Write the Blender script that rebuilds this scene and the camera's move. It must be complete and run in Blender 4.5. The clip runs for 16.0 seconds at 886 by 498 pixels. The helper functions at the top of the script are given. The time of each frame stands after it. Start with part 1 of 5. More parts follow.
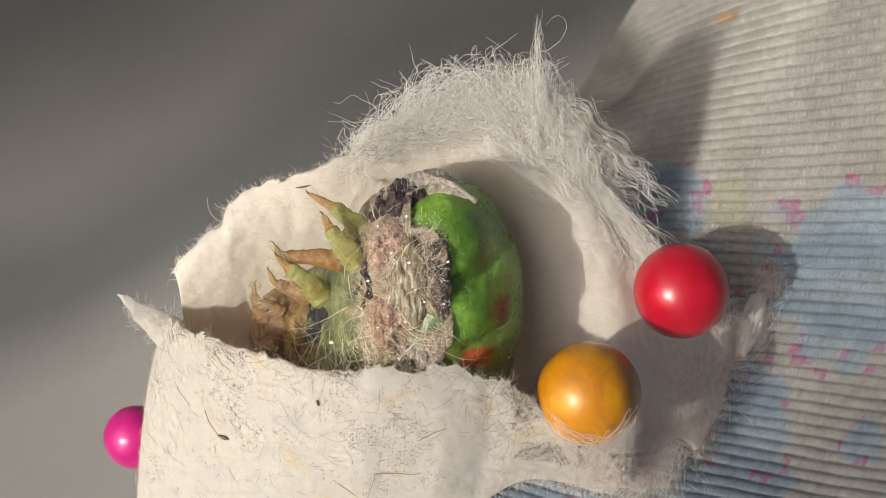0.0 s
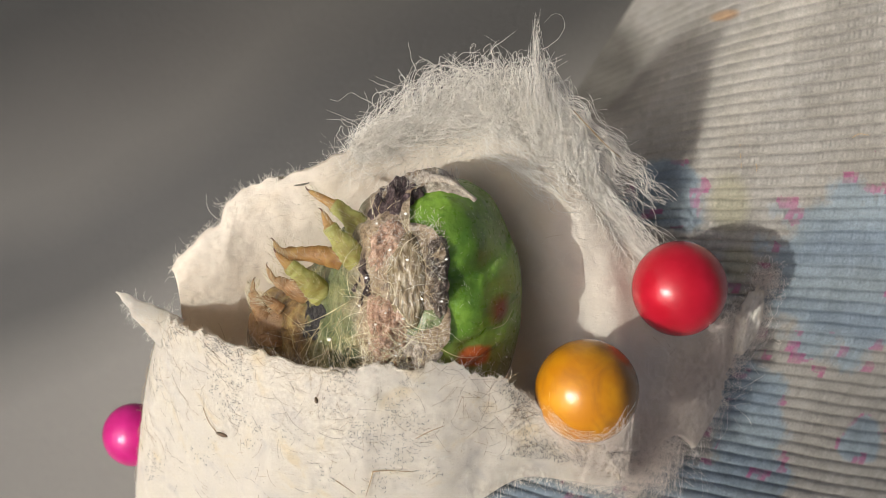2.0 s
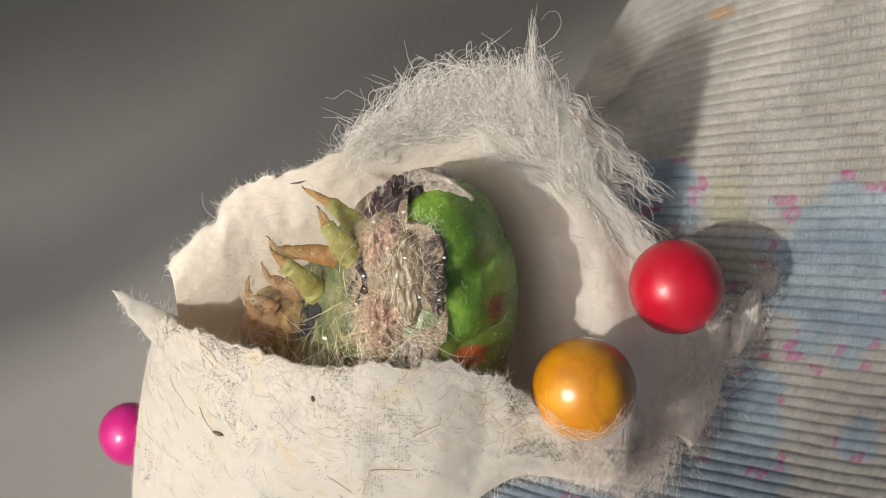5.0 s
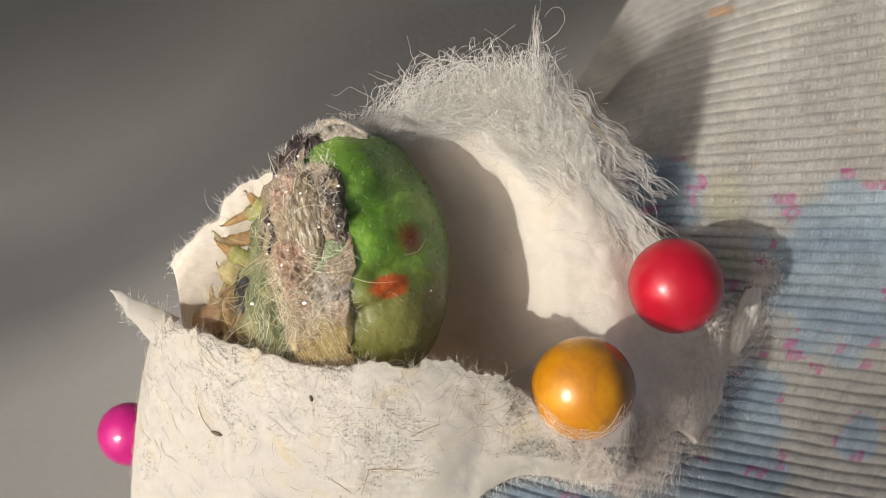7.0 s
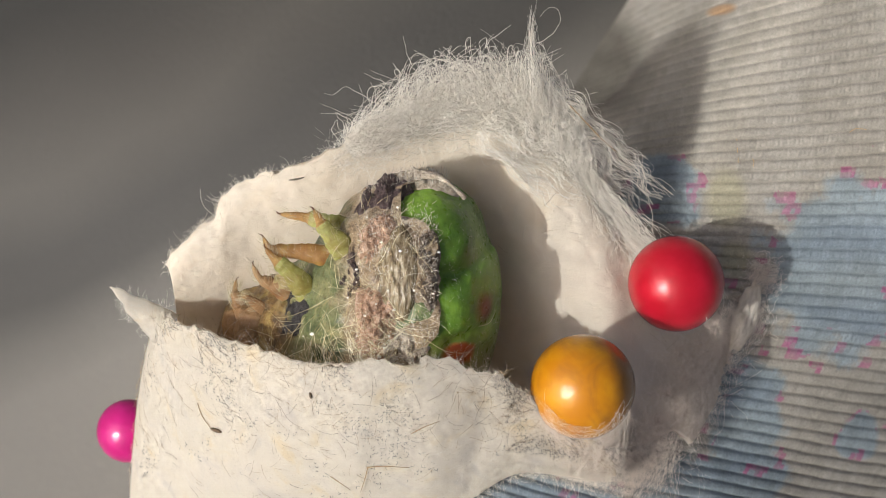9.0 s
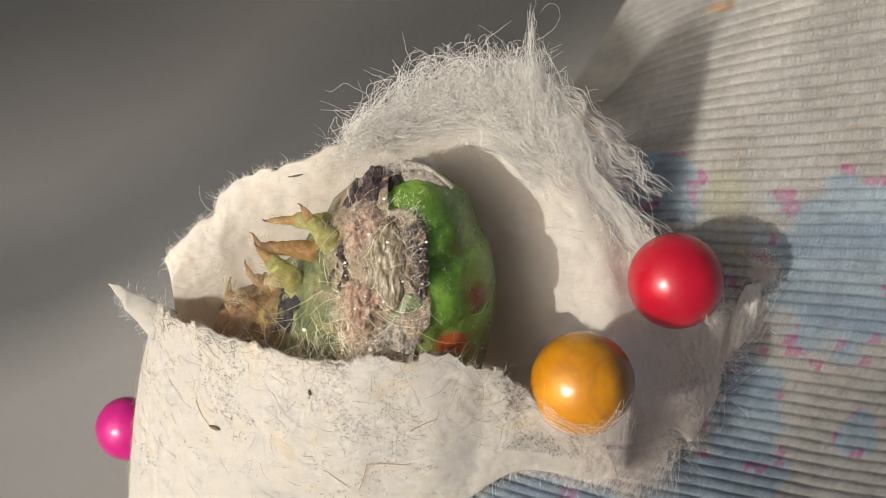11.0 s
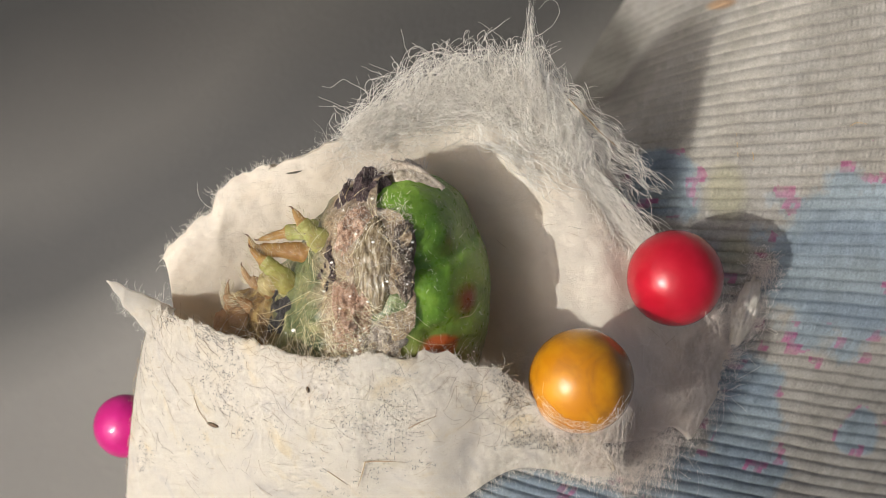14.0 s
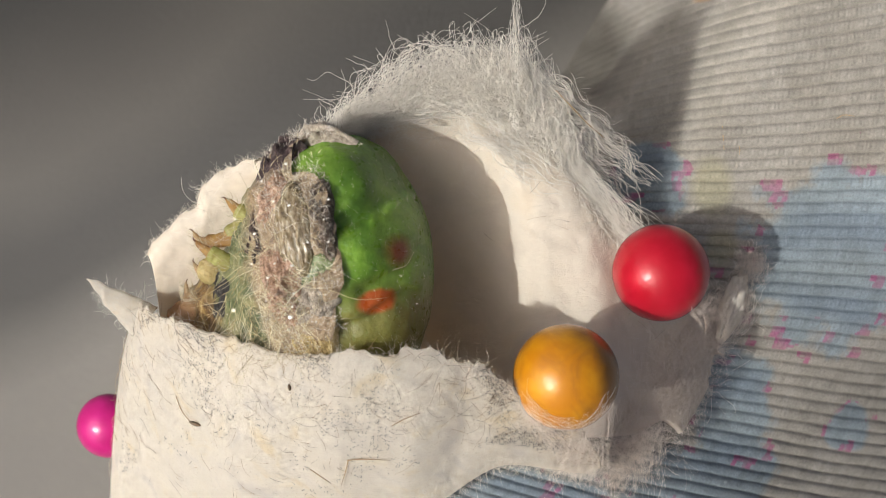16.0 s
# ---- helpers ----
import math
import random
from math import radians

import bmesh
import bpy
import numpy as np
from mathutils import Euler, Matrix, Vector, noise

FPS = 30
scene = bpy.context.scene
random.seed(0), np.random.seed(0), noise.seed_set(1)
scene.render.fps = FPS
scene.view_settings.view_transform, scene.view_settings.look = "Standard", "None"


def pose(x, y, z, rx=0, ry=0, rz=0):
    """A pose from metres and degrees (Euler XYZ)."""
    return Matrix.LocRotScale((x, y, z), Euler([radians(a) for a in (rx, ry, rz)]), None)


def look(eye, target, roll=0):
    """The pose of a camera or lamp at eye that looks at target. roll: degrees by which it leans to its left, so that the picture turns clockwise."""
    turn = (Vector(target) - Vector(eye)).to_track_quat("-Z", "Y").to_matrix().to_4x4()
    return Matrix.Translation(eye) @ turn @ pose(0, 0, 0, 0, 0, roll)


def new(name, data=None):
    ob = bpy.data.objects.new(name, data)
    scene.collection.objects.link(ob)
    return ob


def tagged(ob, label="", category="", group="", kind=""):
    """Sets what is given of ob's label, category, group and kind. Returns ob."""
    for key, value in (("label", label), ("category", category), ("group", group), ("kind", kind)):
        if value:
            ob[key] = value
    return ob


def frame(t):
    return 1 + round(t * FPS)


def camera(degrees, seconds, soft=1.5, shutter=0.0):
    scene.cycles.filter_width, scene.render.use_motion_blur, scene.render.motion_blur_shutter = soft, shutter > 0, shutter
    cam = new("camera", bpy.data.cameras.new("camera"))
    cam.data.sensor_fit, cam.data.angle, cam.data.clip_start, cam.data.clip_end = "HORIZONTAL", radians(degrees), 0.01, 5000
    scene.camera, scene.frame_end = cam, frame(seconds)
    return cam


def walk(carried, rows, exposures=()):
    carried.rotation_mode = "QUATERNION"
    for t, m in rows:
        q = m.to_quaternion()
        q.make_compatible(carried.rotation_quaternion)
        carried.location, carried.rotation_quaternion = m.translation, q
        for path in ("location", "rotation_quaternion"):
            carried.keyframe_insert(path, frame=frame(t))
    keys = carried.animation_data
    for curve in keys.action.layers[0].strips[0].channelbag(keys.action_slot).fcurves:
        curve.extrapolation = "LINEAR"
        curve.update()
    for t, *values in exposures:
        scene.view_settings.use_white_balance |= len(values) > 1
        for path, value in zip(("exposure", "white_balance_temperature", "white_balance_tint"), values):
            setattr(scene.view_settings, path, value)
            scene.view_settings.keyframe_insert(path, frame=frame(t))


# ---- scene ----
# Lengths in the builders below are millimetres; BASE is the height of the working plane above the ground.
MM = 0.001
BASE = 40.0


def at(x, y, z):
    """A place in the world from millimetres on the working plane."""
    return Vector((x * MM, y * MM, (z + BASE) * MM))


# ---- camera ----
cam = camera(25.93, 16.0, soft=0.75)
cam.data.dof.use_dof = True
cam.data.dof.focus_distance = 0.0795
cam.data.dof.aperture_fstop = 108.0
DRIFT = [
    (0, -0.000, 0.000, 80.000, -0.000),
    (0.5, 0.062, -0.071, 80.022, 0.001),
    (1, 0.075, -0.053, 80.106, 0.032),
    (1.5, 0.085, -0.059, 80.135, -0.021),
    (2, 0.072, -0.097, 80.091, 0.025),
    (2.5, 0.074, -0.115, 80.030, -0.002),
    (3, 0.075, -0.117, 80.105, 0.025),
    (3.5, 0.120, -0.089, 80.188, 0.007),
    (4, 0.179, -0.138, 79.966, -0.022),
    (6.5, 0.243, -0.188, 79.832, -0.050),
    (7, 0.263, -0.207, 79.718, -0.113),
    (7.5, 0.245, -0.263, 79.833, 0.034),
    (8, 0.242, -0.293, 79.855, 0.059),
    (8.5, 0.252, -0.301, 79.788, 0.048),
    (9, 0.267, -0.312, 79.709, 0.031),
    (11.5, 0.297, -0.454, 79.527, 0.069),
    (12, 0.280, -0.463, 79.634, 0.084),
    (12.5, 0.310, -0.485, 79.409, 0.082),
    (13, 0.343, -0.490, 79.466, 0.025),
    (13.5, 0.336, -0.517, 79.393, 0.044),
    (14, 0.348, -0.564, 79.329, 0.097),
    (14.5, 0.327, -0.565, 79.356, 0.073),
    (15, 0.791, -0.502, 78.679, -0.226),
    (15.5, 1.018, -0.724, 78.405, -0.271),
    (16, 1.041, -0.744, 78.556, -0.258),
]
walk(cam, [(t, pose(x * MM, y * MM, (z + BASE) * MM, 0, 0, turn)) for t, x, y, z, turn in DRIFT],
     exposures=[(0, 0.0, 6420, 5), (16, 0.0, 6420, 5)])

# ---- light ----
SUN = Vector((-0.62, -0.175, 0.765)).normalized()
world = bpy.data.worlds.new("sky")
scene.world = world
world.use_nodes = True
wn = world.node_tree.nodes
sky = wn.new("ShaderNodeTexSky")
sky.sky_type = "NISHITA"
sky.sun_disc = False
sky.dust_density = 9.0
sky.air_density = 0.4
sky.sun_elevation = math.asin(SUN.z)
sky.sun_rotation = math.atan2(SUN.x, SUN.y)
wn["Background"].inputs["Strength"].default_value = 0.148
world.node_tree.links.new(sky.outputs["Color"], wn["Background"].inputs["Color"])
sun = new("sun", bpy.data.lights.new("sun", "SUN"))
sun.data.energy = 3.45
sun.data.angle = radians(0.6)
sun.data.color = (1.0, 0.965, 0.915)
sun.matrix_world = look(SUN, (0, 0, 0))


# ---- materials ----
class Mat:
    """A node material with a principled shader and a few short hands for its textures, in millimetres."""

    def __init__(self, name, rough=0.6, metal=0.0, **more):
        self.m = bpy.data.materials.new(name)
        self.m.use_nodes = True
        self.t = self.m.node_tree
        self.p = self.t.nodes["Principled BSDF"]
        self.p.inputs["Roughness"].default_value = rough
        self.p.inputs["Metallic"].default_value = metal
        for k, v in more.items():
            self.p.inputs[k.replace("_", " ")].default_value = v
        co = self.t.nodes.new("ShaderNodeTexCoord")
        self.co = self.t.nodes.new("ShaderNodeVectorMath")
        self.co.operation = "SCALE"
        self.co.inputs["Scale"].default_value = 1000.0
        self.t.links.new(co.outputs["Object"], self.co.inputs[0])

    def link(self, a, b):
        self.t.links.new(a, b)

    def noise(self, per_mm, detail=4.0, rough=0.6, stretch=None, twist=0.0):
        n = self.t.nodes.new("ShaderNodeTexNoise")
        n.inputs["Scale"].default_value = per_mm
        n.inputs["Detail"].default_value = detail
        n.inputs["Roughness"].default_value = rough
        n.inputs["Distortion"].default_value = twist
        src = self.co.outputs[0]
        if stretch:
            mp = self.t.nodes.new("ShaderNodeMapping")
            mp.inputs["Scale"].default_value = stretch[:3]
            if len(stretch) > 3:
                mp.inputs["Rotation"].default_value = (0, 0, radians(stretch[3]))
            self.link(src, mp.inputs["Vector"])
            src = mp.outputs["Vector"]
        self.link(src, n.inputs["Vector"])
        return n.outputs["Fac"]

    def cells(self, per_mm, feature="F1"):
        n = self.t.nodes.new("ShaderNodeTexVoronoi")
        n.feature = feature
        n.inputs["Scale"].default_value = per_mm
        self.link(self.co.outputs[0], n.inputs["Vector"])
        return n.outputs["Distance"]

    def ramp(self, fac, stops):
        r = self.t.nodes.new("ShaderNodeValToRGB")
        el = r.color_ramp.elements
        while len(el) < len(stops):
            el.new(0.5)
        for e, (pos, col) in zip(el, stops):
            e.position = pos
            e.color = (*col, 1.0) if len(col) == 3 else col
        self.link(fac, r.inputs["Fac"])
        return r.outputs["Color"]

    def mix(self, fac, a, b, how="MIX"):
        n = self.t.nodes.new("ShaderNodeMix")
        n.data_type = "RGBA"
        n.blend_type = how
        for sock, v in ((n.inputs["Factor"], fac), (n.inputs["A"], a), (n.inputs["B"], b)):
            if isinstance(v, (int, float)):
                sock.default_value = v
            elif isinstance(v, tuple):
                sock.default_value = (*v, 1.0)
            else:
                self.link(v, sock)
        return n.outputs["Result"]

    def attribute(self, name):
        n = self.t.nodes.new("ShaderNodeAttribute")
        n.attribute_name = name
        return n.outputs["Color"]

    def random(self):
        return self.t.nodes.new("ShaderNodeNewGeometry").outputs["Random Per Island"]

    def colour(self, v):
        if isinstance(v, tuple):
            self.p.inputs["Base Color"].default_value = (*v, 1.0)
        else:
            self.link(v, self.p.inputs["Base Color"])
        return self

    def bump(self, height, mm=0.02, strength=1.0):
        b = self.t.nodes.new("ShaderNodeBump")
        b.inputs["Strength"].default_value = strength
        b.inputs["Distance"].default_value = mm * MM
        self.link(height, b.inputs["Height"])
        old = self.p.inputs["Normal"].links
        if old:
            self.link(old[0].from_socket, b.inputs["Normal"])
        self.link(b.outputs["Normal"], self.p.inputs["Normal"])
        return self

    def pingpong(self, value, shift, size):
        """Fold an endless coordinate to and fro, so that broad stripes repeat."""
        a = self.t.nodes.new("ShaderNodeMath")
        a.inputs[1].default_value = shift
        self.link(value, a.inputs[0])
        b = self.t.nodes.new("ShaderNodeMath")
        b.operation = "PINGPONG"
        b.inputs[1].default_value = size
        self.link(a.outputs[0], b.inputs[0])
        return b.outputs[0]

    def thin(self, share, col):
        """Let light through a thin sheet."""
        tr = self.t.nodes.new("ShaderNodeBsdfTranslucent")
        tr.inputs["Color"].default_value = (*col, 1.0)
        mx = self.t.nodes.new("ShaderNodeMixShader")
        mx.inputs["Fac"].default_value = share
        end = self.t.nodes["Material Output"].inputs["Surface"]
        self.link(self.p.outputs["BSDF"], mx.inputs[1])
        self.link(tr.outputs["BSDF"], mx.inputs[2])
        self.link(mx.outputs["Shader"], end)
        return self

    def spot(self, centre, size, soft=0.5, wobble=0.5):
        """1 inside an uneven spot round a place (millimetres from the object's origin), 0 outside."""
        d = self.t.nodes.new("ShaderNodeVectorMath")
        d.operation = "SUBTRACT"
        self.link(self.co.outputs[0], d.inputs[0])
        d.inputs[1].default_value = centre
        e = self.t.nodes.new("ShaderNodeVectorMath")
        e.operation = "DIVIDE"
        self.link(d.outputs[0], e.inputs[0])
        e.inputs[1].default_value = size
        f = self.t.nodes.new("ShaderNodeVectorMath")
        f.operation = "LENGTH"
        self.link(e.outputs[0], f.inputs[0])
        w = self.t.nodes.new("ShaderNodeMath")
        w.operation = "MULTIPLY_ADD"
        self.link(self.noise(1.4, 4, 0.6), w.inputs[0])
        w.inputs[1].default_value = wobble
        self.link(f.outputs["Value"], w.inputs[2])
        r = self.t.nodes.new("ShaderNodeMapRange")
        r.inputs["From Min"].default_value = 1.0 + wobble * 0.5 + soft * 0.5
        r.inputs["From Max"].default_value = 1.0 + wobble * 0.5 - soft * 0.5
        self.link(w.outputs[0], r.inputs["Value"])
        return r.outputs["Result"]

    def gloss(self, fac, lo, hi):
        self.link(self.ramp(fac, [(0.3, (lo,) * 3), (0.7, (hi,) * 3)]), self.p.inputs["Roughness"])
        return self


def sss(weight, radius_mm):
    return {"Subsurface_Weight": weight, "Subsurface_Radius": (1.0, 0.8, 0.5), "Subsurface_Scale": radius_mm * MM}


def make_materials():
    mats = {}
    # smooth inner silk
    m = Mat("inner_silk", 0.6)
    m.colour(m.ramp(m.noise(0.5, 4, 0.6, twist=0.5), [(0.36, (0.66, 0.61, 0.53)), (0.55, (0.735, 0.68, 0.59)), (0.75, (0.725, 0.65, 0.53))]))
    m.bump(m.noise(0.9, 4), 0.16, 0.6).bump(m.noise(5.0, 6, 0.78, (0.5, 1.5, 1.0, 20), 1.6), 0.045, 0.9).bump(m.noise(18, 4, 0.75), 0.018, 1.0)
    m.thin(0.32, (0.97, 0.80, 0.60))
    mats["inner"] = m.m
    # matted silk of the cocoon: cream, fine crossed fibres, faint grey felted patches
    m = Mat("matted_silk", 0.6)
    patch = m.ramp(m.noise(0.55, 3, 0.6, twist=0.6), [(0.30, (0.64, 0.61, 0.565)), (0.42, (0.755, 0.71, 0.635)), (0.58, (0.775, 0.725, 0.63)), (0.72, (0.75, 0.65, 0.47))])
    fibre = m.noise(5.0, 6, 0.78, (0.55, 1.4, 1.0, 25), 2.2)
    fibre2 = m.noise(7.0, 5, 0.75, (1.4, 0.55, 1.0, -35), 2.5)
    pits = m.ramp(m.noise(11.0, 3, 0.7), [(0.30, (0.42, 0.38, 0.33)), (0.42, (1, 1, 1))])
    strandy = m.ramp(fibre, [(0.34, (0.86, 0.845, 0.82)), (0.48, (1, 1, 1))])
    patch = m.mix(1.0, patch, strandy, "MULTIPLY")
    m.colour(m.mix(m.ramp(m.noise(0.9, 3), [(0.46, (0, 0, 0)), (0.6, (1, 1, 1))]), patch, m.mix(0.55, patch, pits, "MULTIPLY")))
    m.bump(m.noise(1.2, 4), 0.16, 0.6).bump(fibre, 0.09, 1.0).bump(fibre2, 0.07, 1.0).bump(m.noise(18, 3, 0.7), 0.028, 1.0)
    m.thin(0.25, (1.0, 0.81, 0.59))
    mats["silk"] = m.m
    m = Mat("silk_thread", 0.55)
    m.colour(m.ramp(m.random(), [(0.0, (0.76, 0.72, 0.655)), (0.6, (0.88, 0.85, 0.79)), (1.0, (0.95, 0.93, 0.89))]))
    m.thin(0.3, (0.92, 0.85, 0.74))
    mats["thread"] = m.m
    m = Mat("silk_fuzz", 0.28)
    m.colour(m.ramp(m.random(), [(0.0, (0.78, 0.72, 0.62)), (1.0, (0.90, 0.85, 0.76))]))
    m.thin(0.3, (0.9, 0.84, 0.74))
    mats["fuzz"] = m.m
    m = Mat("fine_floss", 0.7)
    m.colour(m.ramp(m.random(), [(0.0, (0.78, 0.69, 0.62)), (0.6, (0.87, 0.80, 0.73)), (1.0, (0.93, 0.88, 0.82))]))
    m.thin(0.35, (0.92, 0.82, 0.72))
    mats["floss"] = m.m
    m = Mat("brown_hair", 0.5)
    m.colour(m.ramp(m.random(), [(0.0, (0.14, 0.085, 0.04)), (0.6, (0.36, 0.23, 0.10)), (1.0, (0.52, 0.38, 0.20))]))
    mats["straw"] = m.m
    m = Mat("seed_husk", 0.5)
    m.colour(m.ramp(m.noise(9), [(0.35, (0.035, 0.022, 0.012)), (0.65, (0.17, 0.10, 0.05))])).bump(m.noise(14, 3), 0.03)
    mats["husk"] = m.m
    m = Mat("dark_speck", 0.6)
    m.colour(m.ramp(m.noise(6), [(0.3, (0.05, 0.042, 0.03)), (0.7, (0.17, 0.14, 0.10))]))
    mats["speck"] = m.m
    # live green body, wet and slightly translucent
    m = Mat("green_body", 0.42, Coat_Weight=0.12, Coat_Roughness=0.2, Specular_IOR_Level=0.35, **sss(0.75, 0.9))
    tone = m.ramp(m.noise(0.32, 4, 0.6, twist=0.5), [(0.34, (0.072, 0.146, 0.015)), (0.5, (0.138, 0.250, 0.027)), (0.68, (0.25, 0.40, 0.062))])
    fat = m.mix(1.0, m.ramp(m.noise(0.55, 3), [(0.42, (0.15, 0.15, 0.15)), (0.62, (1, 1, 1))]), m.ramp(m.noise(3.2, 7, 0.8), [(0.52, (0, 0, 0)), (0.72, (0.6, 0.6, 0.6))]), "MULTIPLY")
    y = m.t.nodes.new("ShaderNodeSeparateXYZ")
    m.link(m.co.outputs[0], y.inputs[0])
    low = m.t.nodes.new("ShaderNodeMapRange")
    low.inputs["From Min"].default_value, low.inputs["From Max"].default_value = -1.5, -3.0
    m.link(y.outputs["Y"], low.inputs["Value"])
    tone = m.mix(low.outputs["Result"], tone, (0.16, 0.155, 0.042))
    tone = m.mix(fat, tone, (0.24, 0.38, 0.17))
    tone = m.mix(m.spot((5.4, -0.85, 2.48), (0.55, 0.60, 0.9), 0.9), tone, (0.20, 0.055, 0.014))
    tone = m.mix(m.spot((4.3, -2.6, 2.91), (0.95, 0.46, 0.9), 0.35), tone, (0.36, 0.080, 0.015))
    m.colour(tone)
    m.bump(m.noise(1.1, 3, 0.5), 0.16, 0.7).bump(m.noise(5.0, 5, 0.7), 0.04, 0.7).bump(m.noise(16, 3), 0.012, 0.6).gloss(m.noise(3, 4), 0.22, 0.45)
    mats["green"] = m.m
    # cast larval skin: green and glassy at the front, dry and crumpled at the open end
    m = Mat("larval_skin", 0.42, Coat_Weight=0.2, Coat_Roughness=0.3, **sss(0.3, 0.5))
    fresh = m.ramp(m.noise(0.7, 4, 0.65, twist=0.8), [(0.34, (0.06, 0.078, 0.028)), (0.5, (0.14, 0.165, 0.065)), (0.68, (0.34, 0.31, 0.15))])
    dry = m.ramp(m.noise(1.5, 7, 0.78, twist=0.9), [(0.33, (0.08, 0.05, 0.035)), (0.46, (0.36, 0.26, 0.16)), (0.56, (0.46, 0.36, 0.25)), (0.70, (0.62, 0.54, 0.45))])
    xyz = m.t.nodes.new("ShaderNodeSeparateXYZ")
    m.link(m.co.outputs[0], xyz.inputs[0])
    over = m.t.nodes.new("ShaderNodeMath")
    over.operation = "MULTIPLY_ADD"
    m.link(m.noise(0.9, 3), over.inputs[0])
    over.inputs[1].default_value = 2.4
    m.link(xyz.outputs["X"], over.inputs[2])
    step = m.t.nodes.new("ShaderNodeMapRange")
    step.inputs["From Min"].default_value, step.inputs["From Max"].default_value = 0.3, 1.1
    m.link(over.outputs[0], step.inputs["Value"])
    spots = m.ramp(m.noise(4.2, 5, 0.75), [(0.33, (0.35, 0.28, 0.22)), (0.5, (1, 1, 1))])
    front = m.t.nodes.new("ShaderNodeMapRange")
    front.inputs["From Min"].default_value, front.inputs["From Max"].default_value = -1.2, -2.2
    m.link(over.outputs[0], front.inputs["Value"])
    brown = m.ramp(m.noise(1.1, 5, 0.7, twist=0.6), [(0.34, (0.07, 0.035, 0.015)), (0.5, (0.22, 0.13, 0.045)), (0.66, (0.42, 0.31, 0.11))])
    tone = m.mix(front.outputs["Result"], m.mix(step.outputs["Result"], fresh, dry), brown)
    m.colour(m.mix(0.7, tone, spots, "MULTIPLY"))
    m.bump(m.noise(2.4, 5, 0.7, (1.0, 2.2, 1.0)), 0.3, 0.9).bump(m.noise(9, 5, 0.75), 0.09, 0.9)
    mats["skin"] = m.m

    def crumple(key, name, lo, mid, hi, rough=0.55, scale=2.2):
        m = Mat(name, rough, **sss(0.15, 0.3))
        a = m.ramp(m.noise(scale * 1.5, 7, 0.8, twist=0.7), [(0.32, lo), (0.5, mid), (0.68, hi)])
        m.colour(m.mix(0.35, a, m.ramp(m.cells(5.0), [(0.0, (0.35, 0.3, 0.28)), (0.35, (1, 1, 1))]), "MULTIPLY"))
        m.bump(m.noise(scale * 2.2, 6, 0.75), 0.24, 1.0).bump(m.noise(14, 5, 0.8, (0.5, 1.8, 1.0, 35), 0.8), 0.09, 1.0)
        m.gloss(m.noise(6, 4), 0.3, 0.75)
        mats[key] = m.m

    crumple("crest", "dark_crest", (0.010, 0.005, 0.007), (0.06, 0.032, 0.034), (0.30, 0.23, 0.21))
    crumple("peach", "peach_skin", (0.13, 0.055, 0.03), (0.55, 0.34, 0.23), (0.88, 0.72, 0.60))
    crumple("grey", "grey_skin", (0.15, 0.115, 0.085), (0.52, 0.44, 0.355), (0.88, 0.80, 0.70))
    crumple("rim", "brown_rim", (0.035, 0.022, 0.018), (0.15, 0.105, 0.075), (0.50, 0.43, 0.36))
    crumple("black", "black_patch", (0.008, 0.007, 0.008), (0.03, 0.026, 0.028), (0.12, 0.11, 0.11), 0.4)
    crumple("gold", "gold_fringe", (0.34, 0.24, 0.085), (0.58, 0.44, 0.19), (0.74, 0.62, 0.36))
    m = Mat("glassy_green", 0.35, Coat_Weight=0.15, Coat_Roughness=0.2, **sss(0.4, 0.5))
    m.colour(m.ramp(m.noise(1.2, 4), [(0.35, (0.085, 0.12, 0.045)), (0.65, (0.19, 0.22, 0.10))])).bump(m.noise(3, 4), 0.08)
    mats["glass"] = m.m
    m = Mat("sac_skin", 0.25, Coat_Weight=0.6, Coat_Roughness=0.14, **sss(0.35, 0.5))
    a = m.ramp(m.noise(3.0, 5, 0.7, (2.4, 0.45, 1.0, 8), 0.6), [(0.30, (0.05, 0.034, 0.022)), (0.44, (0.17, 0.125, 0.07)), (0.56, (0.29, 0.235, 0.15)), (0.70, (0.54, 0.50, 0.44))])
    m.colour(a).bump(m.noise(3.4, 5, 0.7, (2.6, 0.4, 1.0, 8), 0.6), 0.16, 0.9).bump(m.noise(15, 3), 0.02)
    mats["sac"] = m.m

    def leg(key, name, lo, hi):
        m = Mat(name, 0.38, Coat_Weight=0.12, Coat_Roughness=0.2, **sss(0.7, 0.6))
        tone = m.ramp(m.noise(1.1, 6, 0.75, twist=0.8), [(0.36, lo), (0.60, hi)])
        m.colour(m.mix(0.35, tone, m.ramp(m.noise(4.5, 5, 0.75), [(0.34, (0.55, 0.40, 0.22)), (0.48, (1, 1, 1))]), "MULTIPLY"))
        m.bump(m.noise(3, 4, 0.7), 0.09, 0.9).bump(m.noise(13, 4, 0.75, (0.5, 1.6, 1.0)), 0.04, 0.9).thin(0.42, hi)
        mats[key] = m.m

    leg("leg_green", "yellow_green_leg", (0.24, 0.17, 0.05), (0.48, 0.49, 0.17))
    leg("leg_amber", "amber_leg", (0.24, 0.10, 0.03), (0.54, 0.35, 0.12))
    leg("leg_brown", "brown_leg", (0.20, 0.105, 0.045), (0.46, 0.29, 0.15))
    leg("leg_yellow", "yellow_membrane", (0.28, 0.21, 0.08), (0.54, 0.45, 0.22))
    leg("claw", "dark_claw", (0.10, 0.035, 0.02), (0.20, 0.09, 0.05))
    m = Mat("golden_hair", 0.35, **sss(0.2, 0.1))
